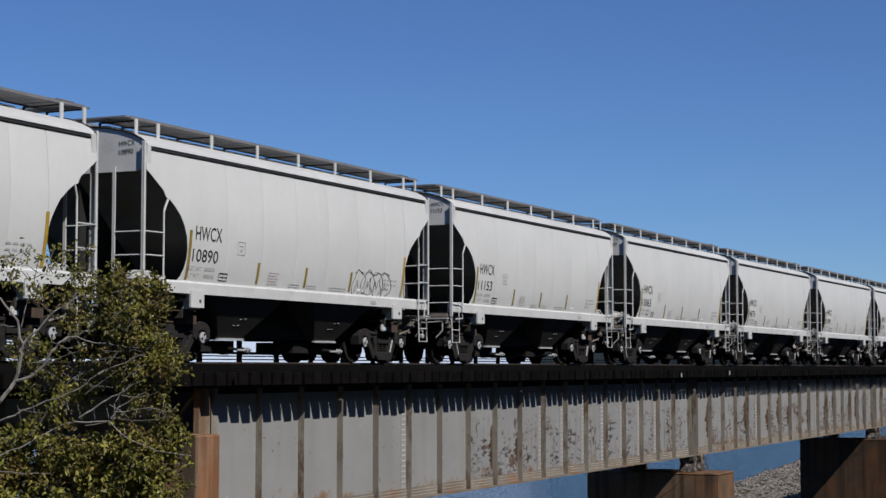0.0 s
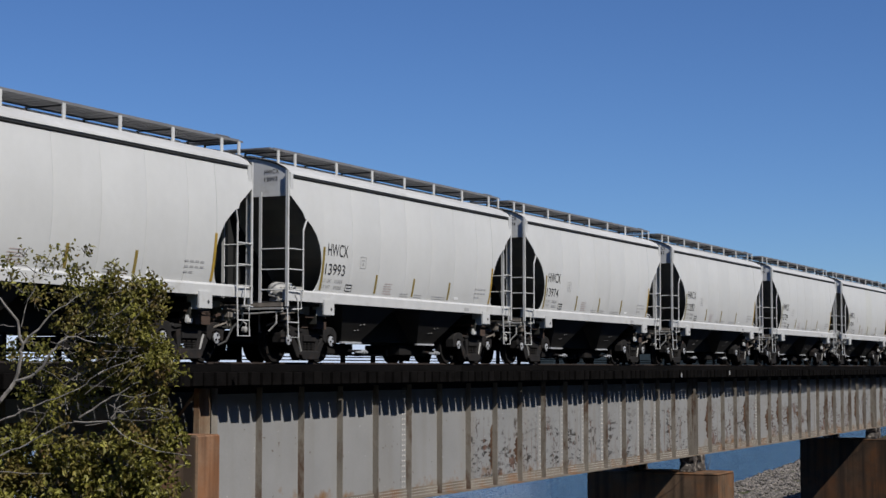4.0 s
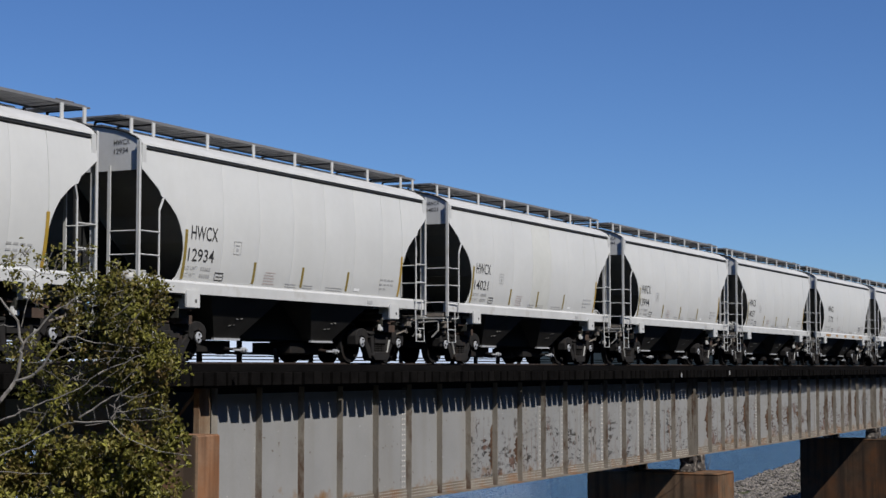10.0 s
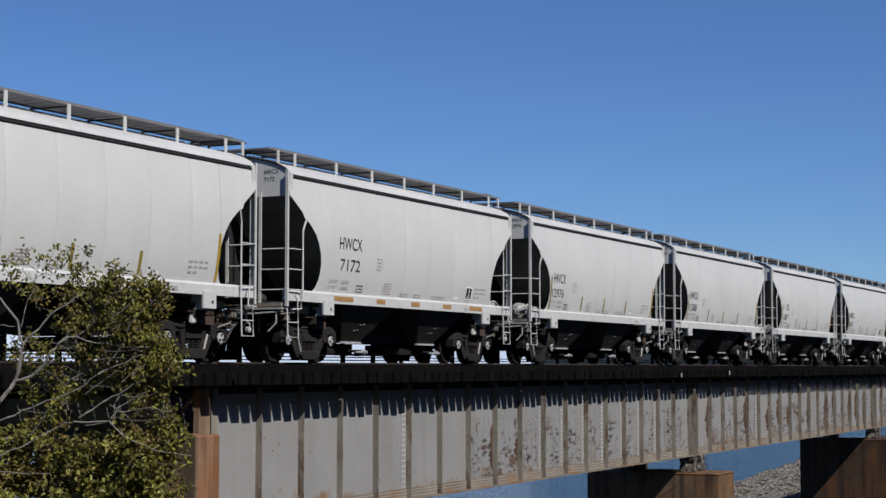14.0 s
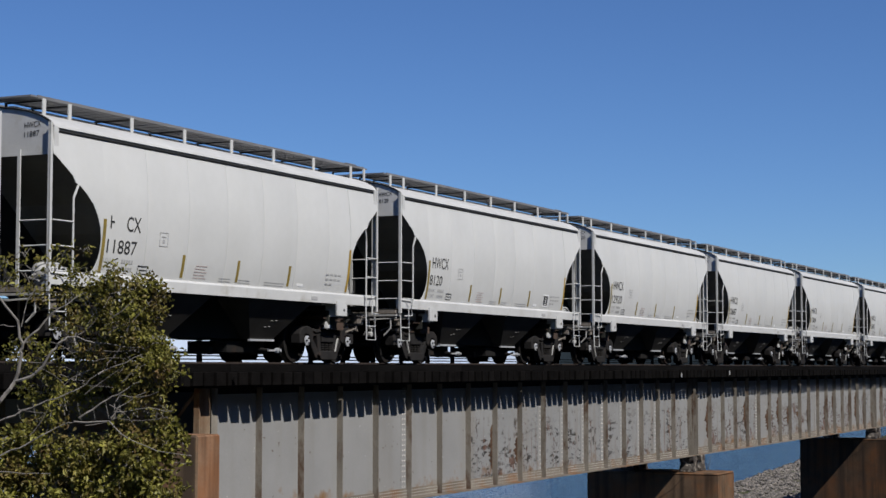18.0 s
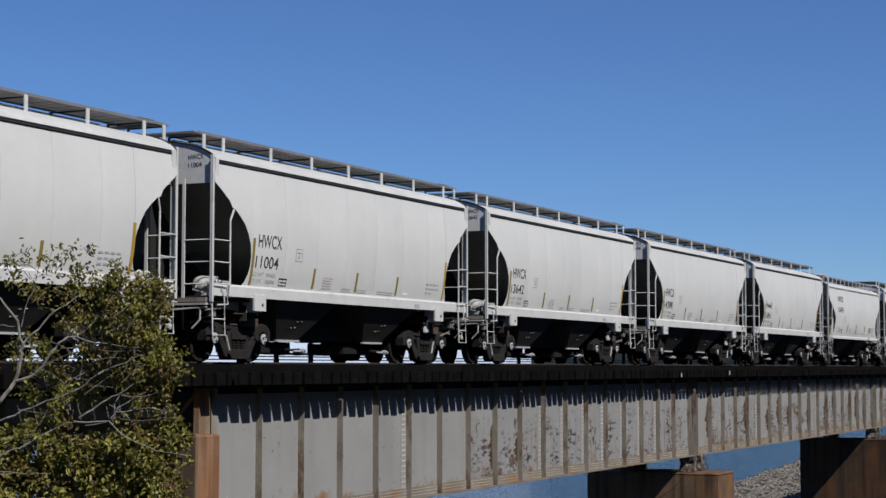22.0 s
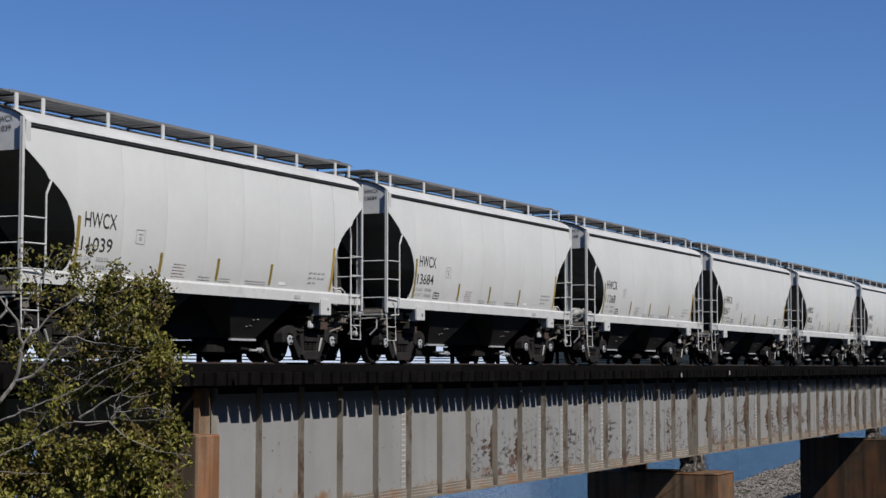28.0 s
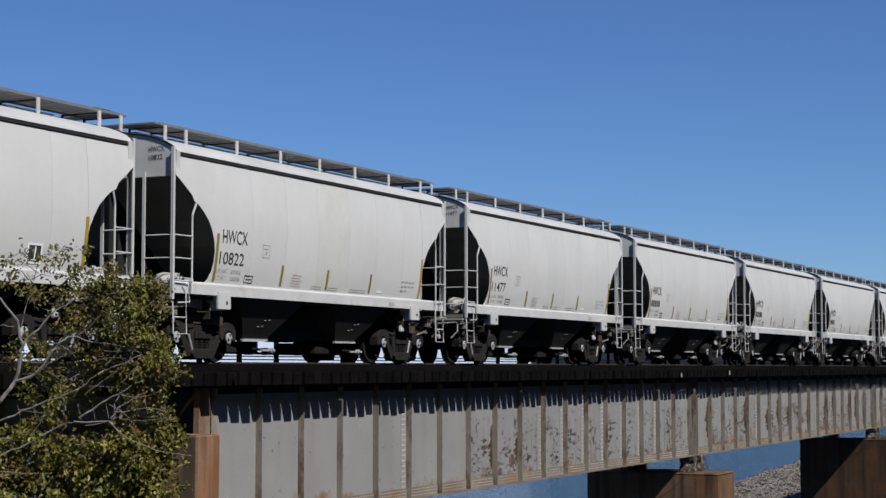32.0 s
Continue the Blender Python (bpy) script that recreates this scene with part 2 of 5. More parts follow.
w = bpy.data.materials.new("lake_water")
w.use_nodes = True
b = w.node_tree.nodes["Principled BSDF"]
b.inputs["Base Color"].default_value = (0.004, 0.017, 0.047, 1)
b.inputs["Roughness"].default_value, b.inputs["IOR"].default_value = 0.12, 1.33
nz = w.node_tree.nodes.new("ShaderNodeTexNoise")
nz.inputs["Scale"].default_value, nz.inputs["Detail"].default_value = 1.6, 4
gc = w.node_tree.nodes.new("ShaderNodeTexCoord")
w.node_tree.links.new(gc.outputs["Object"], nz.inputs["Vector"])
bp = w.node_tree.nodes.new("ShaderNodeBump")
bp.inputs["Strength"].default_value, bp.inputs["Distance"].default_value = 1.0, 0.5
w.node_tree.links.new(nz.outputs["Fac"], bp.inputs["Height"])
w.node_tree.links.new(bp.outputs["Normal"], b.inputs["Normal"])
M["water"] = w


# ---- mesh helpers ----
def box(bm, x0, x1, y0, y1, z0, z1):
    v = [bm.verts.new(p) for p in ((x0, y0, z0), (x1, y0, z0), (x1, y1, z0), (x0, y1, z0), (x0, y0, z1), (x1, y0, z1), (x1, y1, z1), (x0, y1, z1))]
    for f in ((0, 3, 2, 1), (4, 5, 6, 7), (0, 1, 5, 4), (1, 2, 6, 5), (2, 3, 7, 6), (3, 0, 4, 7)):
        bm.faces.new([v[i] for i in f])
    return v


def prism(bm, pts, y0, y1, axis="y"):
    """Extrude a closed outline of (a, c) pairs between two planes of the given axis."""
    def place(a, c, d):
        return (a, d, c) if axis == "y" else (d, a, c) if axis == "x" else (a, c, d)
    lo, hi = [bm.verts.new(place(a, c, y0)) for a, c in pts], [bm.verts.new(place(a, c, y1)) for a, c in pts]
    n = len(pts)
    faces = [bm.faces.new(lo), bm.faces.new(hi[::-1])]
    for i in range(n):
        faces.append(bm.faces.new((lo[i], hi[i], hi[(i + 1) % n], lo[(i + 1) % n])))
    bmesh.ops.recalc_face_normals(bm, faces=faces)


def tube(bm, pts, r, seg=6, r_end=None):
    """A round bar along a line of points."""
    pts = [Vector(p) for p in pts]
    rings = []
    for i, p in enumerate(pts):
        d = (pts[min(i + 1, len(pts) - 1)] - pts[max(i - 1, 0)]).normalized()
        side = d.cross(Vector((0, 0, 1)) if abs(d.z) < 0.9 else Vector((1, 0, 0))).normalized()
        up = side.cross(d)
        rr = r if r_end is None else r + (r_end - r) * i / (len(pts) - 1)
        rings.append([bm.verts.new(p + rr * (math.cos(a) * side + math.sin(a) * up)) for a in [2 * math.pi * k / seg for k in range(seg)]])
    for a, c in zip(rings, rings[1:]):
        for k in range(seg):
            bm.faces.new((a[k], a[(k + 1) % seg], c[(k + 1) % seg], c[k]))
    bm.faces.new(rings[0][::-1])
    bm.faces.new(rings[-1])


def lathe_y(bm, prof, cx=0.0, cz=0.0, seg=24, mat_index=0):
    """Turn an outline of (radius, y) about an axis along y."""
    rings = [[bm.verts.new((cx + r * math.cos(a), y, cz + r * math.sin(a))) for a in [2 * math.pi * k / seg for k in range(seg)]] for r, y in prof]
    fs = []
    for a, c in zip(rings, rings[1:]):
        for k in range(seg):
            fs.append(bm.faces.new((a[k], a[(k + 1) % seg], c[(k + 1) % seg], c[k])))
    fs += [bm.faces.new(rings[0][::-1]), bm.faces.new(rings[-1])]
    for f in fs:
        f.material_index = mat_index
    bmesh.ops.recalc_face_normals(bm, faces=fs)


def grid(bm, rows):
    """Join rows of points into a sheet."""
    vs = [[bm.verts.new(p) for p in r] for r in rows]
    return [bm.faces.new((a[i], a[i + 1], c[i + 1], c[i])) for a, c in zip(vs, vs[1:]) for i in range(len(a) - 1)]


def mesh_of(name, bm, materials, smooth=None):
    me = bpy.data.meshes.new(name)
    bm.to_mesh(me)
    bm.free()
    for m in materials if isinstance(materials, (list, tuple)) else [materials]:
        me.materials.append(m)
    if smooth is not None:
        me.polygons.foreach_set("use_smooth", [True] * len(me.polygons))
        me.set_sharp_from_angle(angle=radians(smooth))
    return me


def part(name, bm, material, parent, label="", smooth=None, at=None, kind=""):
    me = bm if isinstance(bm, bpy.types.Mesh) else mesh_of(name, bm, material, smooth)
    ob = new(name, me)
    ob.parent = parent
    if at is not None:
        ob.location = at
    return tagged(ob, label, kind=kind)


def thing(name, label, category, group="", at=(0, 0, 0), kind=""):
    ob = new(name)
    ob.location = at
    return tagged(ob, label, category, group, kind)


def lettering(text, height, width):
    """Flat lettering as a mesh, its lower left corner at the origin, with its strokes made heavier."""
    cu = bpy.data.curves.new("lettering", "FONT")
    cu.body, cu.size, cu.offset, cu.resolution_u = text, 1.0, 0.004, 3
    tmp = bpy.data.objects.new("lettering", cu)
    me = bpy.data.meshes.new_from_object(tmp)
    bpy.data.objects.remove(tmp)
    bpy.data.curves.remove(cu)
    co = np.empty(len(me.vertices) * 3)
    me.vertices.foreach_get("co", co)
    co = co.reshape(-1, 3)
    lo, hi = co.min(0), co.max(0)
    co = (co - lo) / np.maximum(hi - lo, 1e-6) * np.array([width, height, 0])
    return me, co


# ---- ground, water ----
def ground_height(x, y):
    d = math.hypot(x, y)
    near = max(-12.0, -1.75 - 0.36 * max(0.0, d - 3))
    # an unseen hill is added behind the viewer to block skylight from the bridge
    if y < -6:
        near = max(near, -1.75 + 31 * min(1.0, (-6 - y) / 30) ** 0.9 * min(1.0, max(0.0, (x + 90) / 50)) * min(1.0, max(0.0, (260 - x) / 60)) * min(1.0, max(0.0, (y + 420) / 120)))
    # low stony spit beyond the bridge
    edge = 41.9 + 0.075 * (x - 147)
    flat = max(0.0, min(1.0, (x - 98) / 8)) * max(0.0, min(1.0, (edge + 1.2 - y) / 2.4)) * max(0.0, min(1.0, (y - 24) / 6))
    rough = 0.18 * noise.noise((x * 0.35, y * 0.35, 0)) + 0.10 * noise.noise((x * 1.1, y * 1.1, 3))
    return max(near, -12.0 + flat * (2.25 + rough + 0.010 * max(0.0, x - 150)))


bm = bmesh.new()
axis_x = [-2500, -1200, -500, -200, -100] + [-60 + 5 * i for i in range(24)] + [60 + 3 * i for i in range(40)] + [190, 230, 300, 500, 1000, 2000, 4000]
axis_y = [-2500, -1200, -500, -200, -100, -60, -40] + [-25 + 3 * i for i in range(16)] + [22 + 0.8 * i for i in range(26)] + [45, 50, 60, 90, 150, 300, 700, 1500, 3000, 4000]
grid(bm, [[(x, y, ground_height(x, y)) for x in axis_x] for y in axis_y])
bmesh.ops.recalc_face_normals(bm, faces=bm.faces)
tagged(new("ground", mesh_of("ground", bm, M["soil"], 60)), "dark weedy bank and lake bed, with an added unseen hill", "ground", kind="structure")
bm = bmesh.new()
grid(bm, [[(-2500, -2500, WATER_Z), (4200, -2500, WATER_Z)], [(-2500, 4200, WATER_Z), (4200, 4200, WATER_Z)]])
tagged(new("water", mesh_of("water", bm, M["water"])), "deep blue rippled lake water under the bridge", "lake", kind="structure")


def riprap():
    rnd = random.Random(5)
    bm = bmesh.new()
    ico = bmesh.new()
    bmesh.ops.create_icosphere(ico, subdivisions=1, radius=1.0)
    base = [v.co.copy() for v in ico.verts]
    tris = [[v.index for v in f.verts] for f in ico.faces]
    ico.free()
    for i in range(19000):
        x = 105 + 95 * rnd.random() ** 1.2
        y = 30 + (12.2 + 0.075 * (x - 147)) * rnd.random()
        z = ground_height(x, y)
        if z < WATER_Z - 0.5:
            continue
        s = rnd.uniform(0.07, 0.16) * (1.7 if rnd.random() < 0.12 else 1.0)
        sc = Vector((s * rnd.uniform(0.7, 1.3), s * rnd.uniform(0.7, 1.3), s * rnd.uniform(0.45, 0.8)))
        rot = Euler((rnd.uniform(-0.5, 0.5), rnd.uniform(-0.5, 0.5), rnd.uniform(0, 6.28))).to_matrix()
        vs = [bm.verts.new(rot @ Vector([c * k * rnd.uniform(0.8, 1.15) for c, k in zip(p, sc)]) + Vector((x, y, z + 0.04))) for p in base]
        for t in tris:
            bm.faces.new([vs[k] for k in t])
    tagged(new("riprap", mesh_of("riprap", bm, M["rock"])), "heaped grey-brown broken stone along the lake shore", "stones", kind="stuff")


riprap()
# pale sheet along the far shore of the lake, painted as bright low sky
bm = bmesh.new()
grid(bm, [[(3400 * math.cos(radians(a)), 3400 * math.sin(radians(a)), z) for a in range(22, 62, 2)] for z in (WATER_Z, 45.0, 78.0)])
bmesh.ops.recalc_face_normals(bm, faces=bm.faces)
tagged(new("backdrop", mesh_of("backdrop", bm, M["haze"])), "pale blue sheet painted as the bright low sky", "distance", kind="structure")

# dark band added on the horizon to darken the gaps under the cars
bm = bmesh.new()
grid(bm, [[(3300 * math.cos(radians(a)), 3300 * math.sin(radians(a)), z + 9 * noise.noise((a * 1.3, z, 4)) * (z > 0)) for a in [0.5 * i for i in range(46)]] for z in (WATER_Z, 20.0, 52.0)])
bmesh.ops.recalc_face_normals(bm, faces=bm.faces)
tagged(new("backdrop", mesh_of("backdrop", bm, M["woods"])), "dark band added along the horizon", "distance", kind="structure")


# ---- bridge ----
def bridge():
    web_y = (TRACK_Y - 1.07, TRACK_Y + 1.07)
    rivet_bm = bmesh.new()

    def dome(bm, x, y, z, r=0.017):
        ring = [bm.verts.new((x + r * math.cos(a), y, z + r * math.sin(a))) for a in (0, 1.047, 2.094, 3.141, 4.189, 5.236)]
        top = bm.verts.new((x, y - r * 0.9, z))
        for i in range(6):
            bm.faces.new((ring[i], ring[(i + 1) % 6], top))

    for s in range(-1, 3):
        wy = web_y if s >= 0 else (TRACK_Y - 0.6, TRACK_Y + 0.6)
        if s < 0:
            x0, x1, zb = -13.0, 26.9, -1.28
        else:
            x0, x1, zb = SPAN_JOINTS[s] - 0.25 + (0.35 if s else 0.0), SPAN_JOINTS[s + 1] - 0.1, -3.17
        span = thing("girder_span", "grey painted riveted steel plate girder span with rust streaks" if s >= 0 else
                     "shallow grey steel girder approach span behind the tree", "bridge span", "girder spans of the bridge")
        for k, y in enumerate(wy):
            cuts = [x0] + ([STIFF_X + STIFF_STEP * i + SPAN * s for i in range(17)] if s >= 0 and k == 0 else []) + [x1]
            for j, (xa, xb) in enumerate(zip(cuts, cuts[1:])):
                bm = bmesh.new()
                box(bm, xa + 0.0005, xb - 0.0005, y - 0.008, y + 0.008, zb + 0.03, -0.49)
                part("web_plate", bm, M["girder_worn"] if (s == 0 and j > 6) or (s > 0 and j % 7 == 3) else M["girder_runs"] if s > 0 and j % 5 else M["girder"], span)
            # flange is coloured near black to carry the deep shade under the ties
            bm = bmesh.new()
            prism(bm, [(y - 0.2, -0.49), (y - 0.0245, -0.49), (y - 0.0245, -0.62), (y - 0.0105, -0.62), (y - 0.0105, -0.487), (y + 0.0105, -0.487), (y + 0.0105, -0.62),
                       (y + 0.0245, -0.62), (y + 0.0245, -0.49), (y + 0.2, -0.49), (y + 0.2, -0.455), (y - 0.2, -0.455)], x0, x1, "x")
            bmesh.ops.recalc_face_normals(bm, faces=bm.faces)
            part("top_flange", bm, M["top_flange"], span, "rusty top flange, coloured dark for the shade under the ties")
            bm = bmesh.new()
            prism(bm, [(y - 0.2, zb), (y + 0.2, zb), (y + 0.2, zb + 0.03), (y + 0.026, zb + 0.03), (y + 0.026, zb + 0.26), (y + 0.012, zb + 0.26), (y + 0.012, zb + 0.027),
                       (y - 0.012, zb + 0.027), (y - 0.012, zb + 0.26), (y - 0.026, zb + 0.26), (y - 0.026, zb + 0.03), (y - 0.2, zb + 0.03)], x0, x1, "x")
            bmesh.ops.recalc_face_normals(bm, faces=bm.faces)
            part("bottom_flange", bm, M["flange"], span, "rust-stained bottom flange")
        # outer stiffeners of the face seen from the bank, then of the other girder
        n = round((x1 - x0) / 1.68)
        xs = [x0 + 0.06] + [STIFF_X + STIFF_STEP * i + SPAN * max(s, 0) for i in range(17 if s >= 0 else 0)] + [x1 - 0.06]
        if s < 0:
            xs = [x0 + 1.68 * i for i in range(n)] + [x1 - 0.06]
        bm = bmesh.new()
        box(bm, -0.006, 0.006, -0.15, 0.0, zb + 0.035, -0.5)
        box(bm, -0.006, 0.085, -0.02, -0.008, zb + 0.265, -0.5)
        stiff = mesh_of("stiffener", bm, M["stiff"])
        if s == 0:
            bm = bmesh.new()
            box(bm, 27.21, 27.58, wy[0] - 0.154, wy[0] - 0.03, zb + 0.035, -0.5)
            part("end_post", bm, M["rust_post"], span, "rust-orange end post of the girder")
            bm = bmesh.new()
            box(bm, 27.63, 27.84, wy[0] - 0.154, wy[0] - 0.142, zb + 0.035, -0.5)
            box(bm, 27.73, 27.742, wy[0] - 0.141, wy[0] - 0.009, zb + 0.035, -0.5)
            part("end_stiffener", bm, M["stiff"], span)
        for i, x in enumerate(xs[1:] if s == 0 else xs, 1 if s == 0 else 0):
            part("stiffener", stiff, None, span, at=(x, wy[0] - 0.004, 0))
            if i in (0, len(xs) - 1) and (s, i) != (0, 0):
                part("stiffener", stiff, None, span, at=(x + (0.22 if i == 0 else -0.22), wy[0] - 0.004, 0))
        if s >= 0:
            streaks = random.Random(70 + s)
            bm = bmesh.new()
            for x in xs[7:] if s == 0 else xs:
                if streaks.random() < (0.5 if s == 0 else 0.7):
                    top, foot = -1.2 - streaks.random() * 0.8, -2.85 + streaks.random() * 0.8
                    wide, edge = streaks.uniform(0.05, 0.22) if s == 0 else streaks.uniform(0.1, 0.4), x - 0.006
                    n_step = 22
                    inner, outer = [], []
                    for q in range(n_step + 1):
                        z = top + (foot - top) * q / n_step
                        reach = wide * math.sin(math.pi * q / n_step) ** 0.6 * streaks.uniform(0.35, 1.5)
                        inner.append(bm.verts.new((edge, wy[0] - 0.0105, z)))
                        outer.append(bm.verts.new((edge - reach - 0.004, wy[0] - 0.0105, z)))
                    for q in range(n_step):
                        bm.faces.new((inner[q], outer[q], outer[q + 1], inner[q + 1]))
            bmesh.ops.recalc_face_normals(bm, faces=bm.faces)
            part("rust_run", bm, M["rust_run"], span, "dark brown rust runs beside the stiffeners", kind="stuff")
        for x in xs[::4]:
            bm = bmesh.new()
            for za, zc in ((-0.6, zb + 0.2), (zb + 0.2, -0.6)):
                tube(bm, [(x, wy[0] + 0.05, za), (x, wy[1] - 0.05, zc)], 0.04, 4)
            part("cross_brace", bm, M["stiff"], span)
        if s >= 0:
            # rivets: two rows along the bottom flange angle, and the splices
            step = 0.11 if s == 0 else 0.16
            x = x0 + 0.1
            while x < x1 and x < 92:
                for zz in (zb + 0.07, zb + 0.14, zb + 0.21):
                    dome(rivet_bm, x, wy[0] - 0.026, zz)
                x += step
            for j, xx in enumerate(xs[1:-1]):
                if j in (4, 9, 10, 11, 12, 13, 14, 15) and s == 0 or s == 1 and j in (4, 10):
                    for dx in ((-0.2, -0.1) if (j in (4, 12) and s == 0) or (j == 4 and s == 1) else (-0.1,)):
                        for q in range(20):
                            dome(rivet_bm, xx + dx, wy[0] - 0.0165, zb + 0.30 + q * 0.12, 0.024)
                    bm = bmesh.new()
                    box(bm, xx - 0.27, xx - 0.02, wy[0] - 0.0165, wy[0] - 0.009, zb + 0.2, -0.55)
                    part("splice_plate", bm, M["girder"], span)
    deck = thing("bridge_deck", "black creosoted timber deck of an open railway bridge", "bridge deck")
    me = mesh_of("rivets", rivet_bm, M["rivet"])
    part("rivets", me, None, [o for o in scene.objects if o.name == "girder_span.001"][0], "rows of painted rivet heads", kind="stuff")

    for sy in (-1, 1):
        x = -14.0
        while x < 250:
            bm = bmesh.new()
            y = TRACK_Y + sy * 1.55
            box(bm, x + 0.01, x + 5.19, y - 0.1, y + 0.1, -0.186, -0.045)
            part("guard_timber", bm, M["guard"], deck)
            x += 5.2
            if x > 125:
                bm = bmesh.new()
                box(bm, x, 250, y - 0.1, y + 0.1, -0.186, -0.045)
                part("guard_timber", bm, M["guard"], deck)
                break
    for k, x in enumerate((27.58, 55.05, 60.74)):
        bm = bmesh.new()
        box(bm, -0.04, 0.04, -0.02, 0.0, -0.38 - (k == 1) * 0.04, -0.22 - (k != 2) * 0.06)
        part("marker_plate", bm, M["tank"] if k else M["guard"], deck, "small pale marker plate on the deck edge", at=(x, TRACK_Y - 1.765, 0))
    # the walkway rail on the lake side
    rail = thing("hand_rail", "low dark steel hand rail along the deck edge", "hand rail")
    bm = bmesh.new()
    box(bm, -0.055, 0.055, -0.04, 0.04, -0.2, 0.55)
    post = mesh_of("rail_post", bm, M["wheel"])
    for i in range(70):
        part("rail_post", post, None, rail, at=(15.42 + 1.62 * i, TRACK_Y + 1.7, 0))
    for z in (0.075, 0.15):
        bm = bmesh.new()
        tube(bm, [(-10, TRACK_Y + 1.75, z), (130, TRACK_Y + 1.75, z)], 0.014, 5)
        part("rail_bar", bm, M["wheel"], rail)
    # running rails
    for sy in (-1, 1):
        y = TRACK_Y + sy * 0.755
        rail = thing("rail", "rusty steel running rail with a bright worn head", "rail", "running rails")
        ends = [-40.0 + 11.9 * i for i in range(16)] + [400.0]
        for xa, xb in zip(ends, ends[1:]):
            bm = bmesh.new()
            prism(bm, [(y - 0.07, -0.172), (y + 0.07, -0.172), (y + 0.07, -0.155), (y + 0.012, -0.13), (y + 0.012, -0.045), (y + 0.036, -0.035), (y + 0.036, -0.004),
                       (y + 0.028, 0.0), (y - 0.028, 0.0), (y - 0.036, -0.004), (y - 0.036, -0.035), (y - 0.012, -0.045), (y - 0.012, -0.13), (y - 0.07, -0.155)], xa, xb - 0.004, "x")
            bm.normal_update()
            for f in bm.faces:
                f.material_index = 1 if f.normal.z > 0.9 and f.calc_center_median().z > -0.02 else 0
            part("rail_length", bm, [M["rail"], M["rail_top"]], rail)

    # piers
    bm = bmesh.new()
    box(bm, 26.25, 27.02, 17.38, 21.0, -3.7, -1.33)
    bmesh.ops.bevel(bm, geom=bm.edges[:], offset=0.03, segments=1, affect="EDGES")
    p0 = thing("bridge_pier", "stepped concrete pier stained orange by rust", "bridge pier", "bridge piers")
    bm.normal_update()
    # the -x side is a browner, streakier copy, its weaker light coloured in
    for f in bm.faces:
        f.material_index = int(f.normal.x < -0.5)
    part("bearing_wall", bm, [M["pier_orange"], M["pier_brown"]], p0)
    bm = bmesh.new()
    box(bm, 25.9, 28.6, 17.2, 21.2, -12.5, -3.702)
    part("pier_wall", bm, M["pier_orange"], p0)
    for k, x in enumerate((58.43, 89.33, 120.2)):
        p = thing("bridge_pier", "concrete wall pier stained brown by rust, half in the shade", "bridge pier", "bridge piers")
        # farther piers are darker all over, which also deepens their shaded faces
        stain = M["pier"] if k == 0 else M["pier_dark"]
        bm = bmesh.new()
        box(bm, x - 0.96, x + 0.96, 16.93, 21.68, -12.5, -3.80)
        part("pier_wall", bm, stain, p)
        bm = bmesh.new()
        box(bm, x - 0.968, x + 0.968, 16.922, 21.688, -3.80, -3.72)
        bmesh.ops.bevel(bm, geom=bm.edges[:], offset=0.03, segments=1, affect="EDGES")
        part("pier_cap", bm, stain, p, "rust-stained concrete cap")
        for y in web_y:
            for dx in (-0.45, 0.45):
                bm = bmesh.new()
                prism(bm, [(-0.3, -3.695), (0.3, -3.695), (0.3, -3.6), (0.14, -3.4), (0.22, -3.3), (0.22, -3.17), (-0.22, -3.17), (-0.22, -3.3), (-0.14, -3.4), (-0.3, -3.6)],
                      y - 0.25, y + 0.25)
                part("bearing_shoe", bm, M["bearing"], p, "rusty steel bearing shoe", at=(x + dx, 0, 0))
        bm = bmesh.new()
        tube(bm, [(x - 1.6, web_y[0] - 0.1, -3.2), (x - 1.3, web_y[0] - 0.3, -3.45), (x - 0.7, web_y[0] - 0.4, -3.5), (x - 0.2, web_y[0] - 0.3, -3.3)], 0.012, 4)
        tube(bm, [(x + 0.5, web_y[0] - 0.25, -3.2), (x + 0.9, web_y[0] - 0.3, -3.7), (x + 1.3, web_y[0] - 0.28, -3.2)], 0.012, 4)
        part("loose_cable", bm, M["hose"], p, "thin black cable sagging below the girder")
    # ties: the stretch by the bank one by one, the rest joined
    bm = bmesh.new()
    box(bm, -0.15, 0.15, -1.73, 1.73, -0.45, -0.19)
    bmesh.ops.bevel(bm, geom=bm.edges[:], offset=0.012, segments=1, affect="EDGES")
    tie = mesh_of("tie", bm, M["tie"])
    rnd = random.Random(3)
    for i in range(270):
        part("tie", tie, None, deck, at=(12 + 0.4 * i, TRACK_Y + rnd.uniform(-0.025, 0.025), rnd.uniform(-0.006, 0.0)))
    bm = bmesh.new()
    for i in [*range(-65, 0), *range(270, 590)]:
        x = 12 + 0.4 * i
        box(bm, x - 0.15, x + 0.15, TRACK_Y - 1.73, TRACK_Y + 1.73, -0.45, -0.19)
    part("ties", bm, M["tie"], deck, "further deck ties", kind="stuff")


# ---- covered hopper cars ----
PROFILE = ((1.24, 1.40), (1.45, 1.455), (1.7, 1.515), (2.0, 1.56), (2.4, 1.595), (2.8, 1.60), (3.2, 1.575), (3.5, 1.545), (3.8, 1.505))
POSTS_X = (0.40, 1.08, 2.86, 4.53, 6.16, 7.75, 9.39, 11.05, 11.67)
SEAMS = (1.36, 2.62, 3.92, 5.22, 6.52, 7.82, 9.12, 10.06)


def half_width(z):
    zs, ws = zip(*PROFILE)
    return float(np.interp(z, zs, ws))


def smooth_width(z):
    return (half_width(z - 0.12) + 2 * half_width(z) + half_width(z + 0.12)) / 4


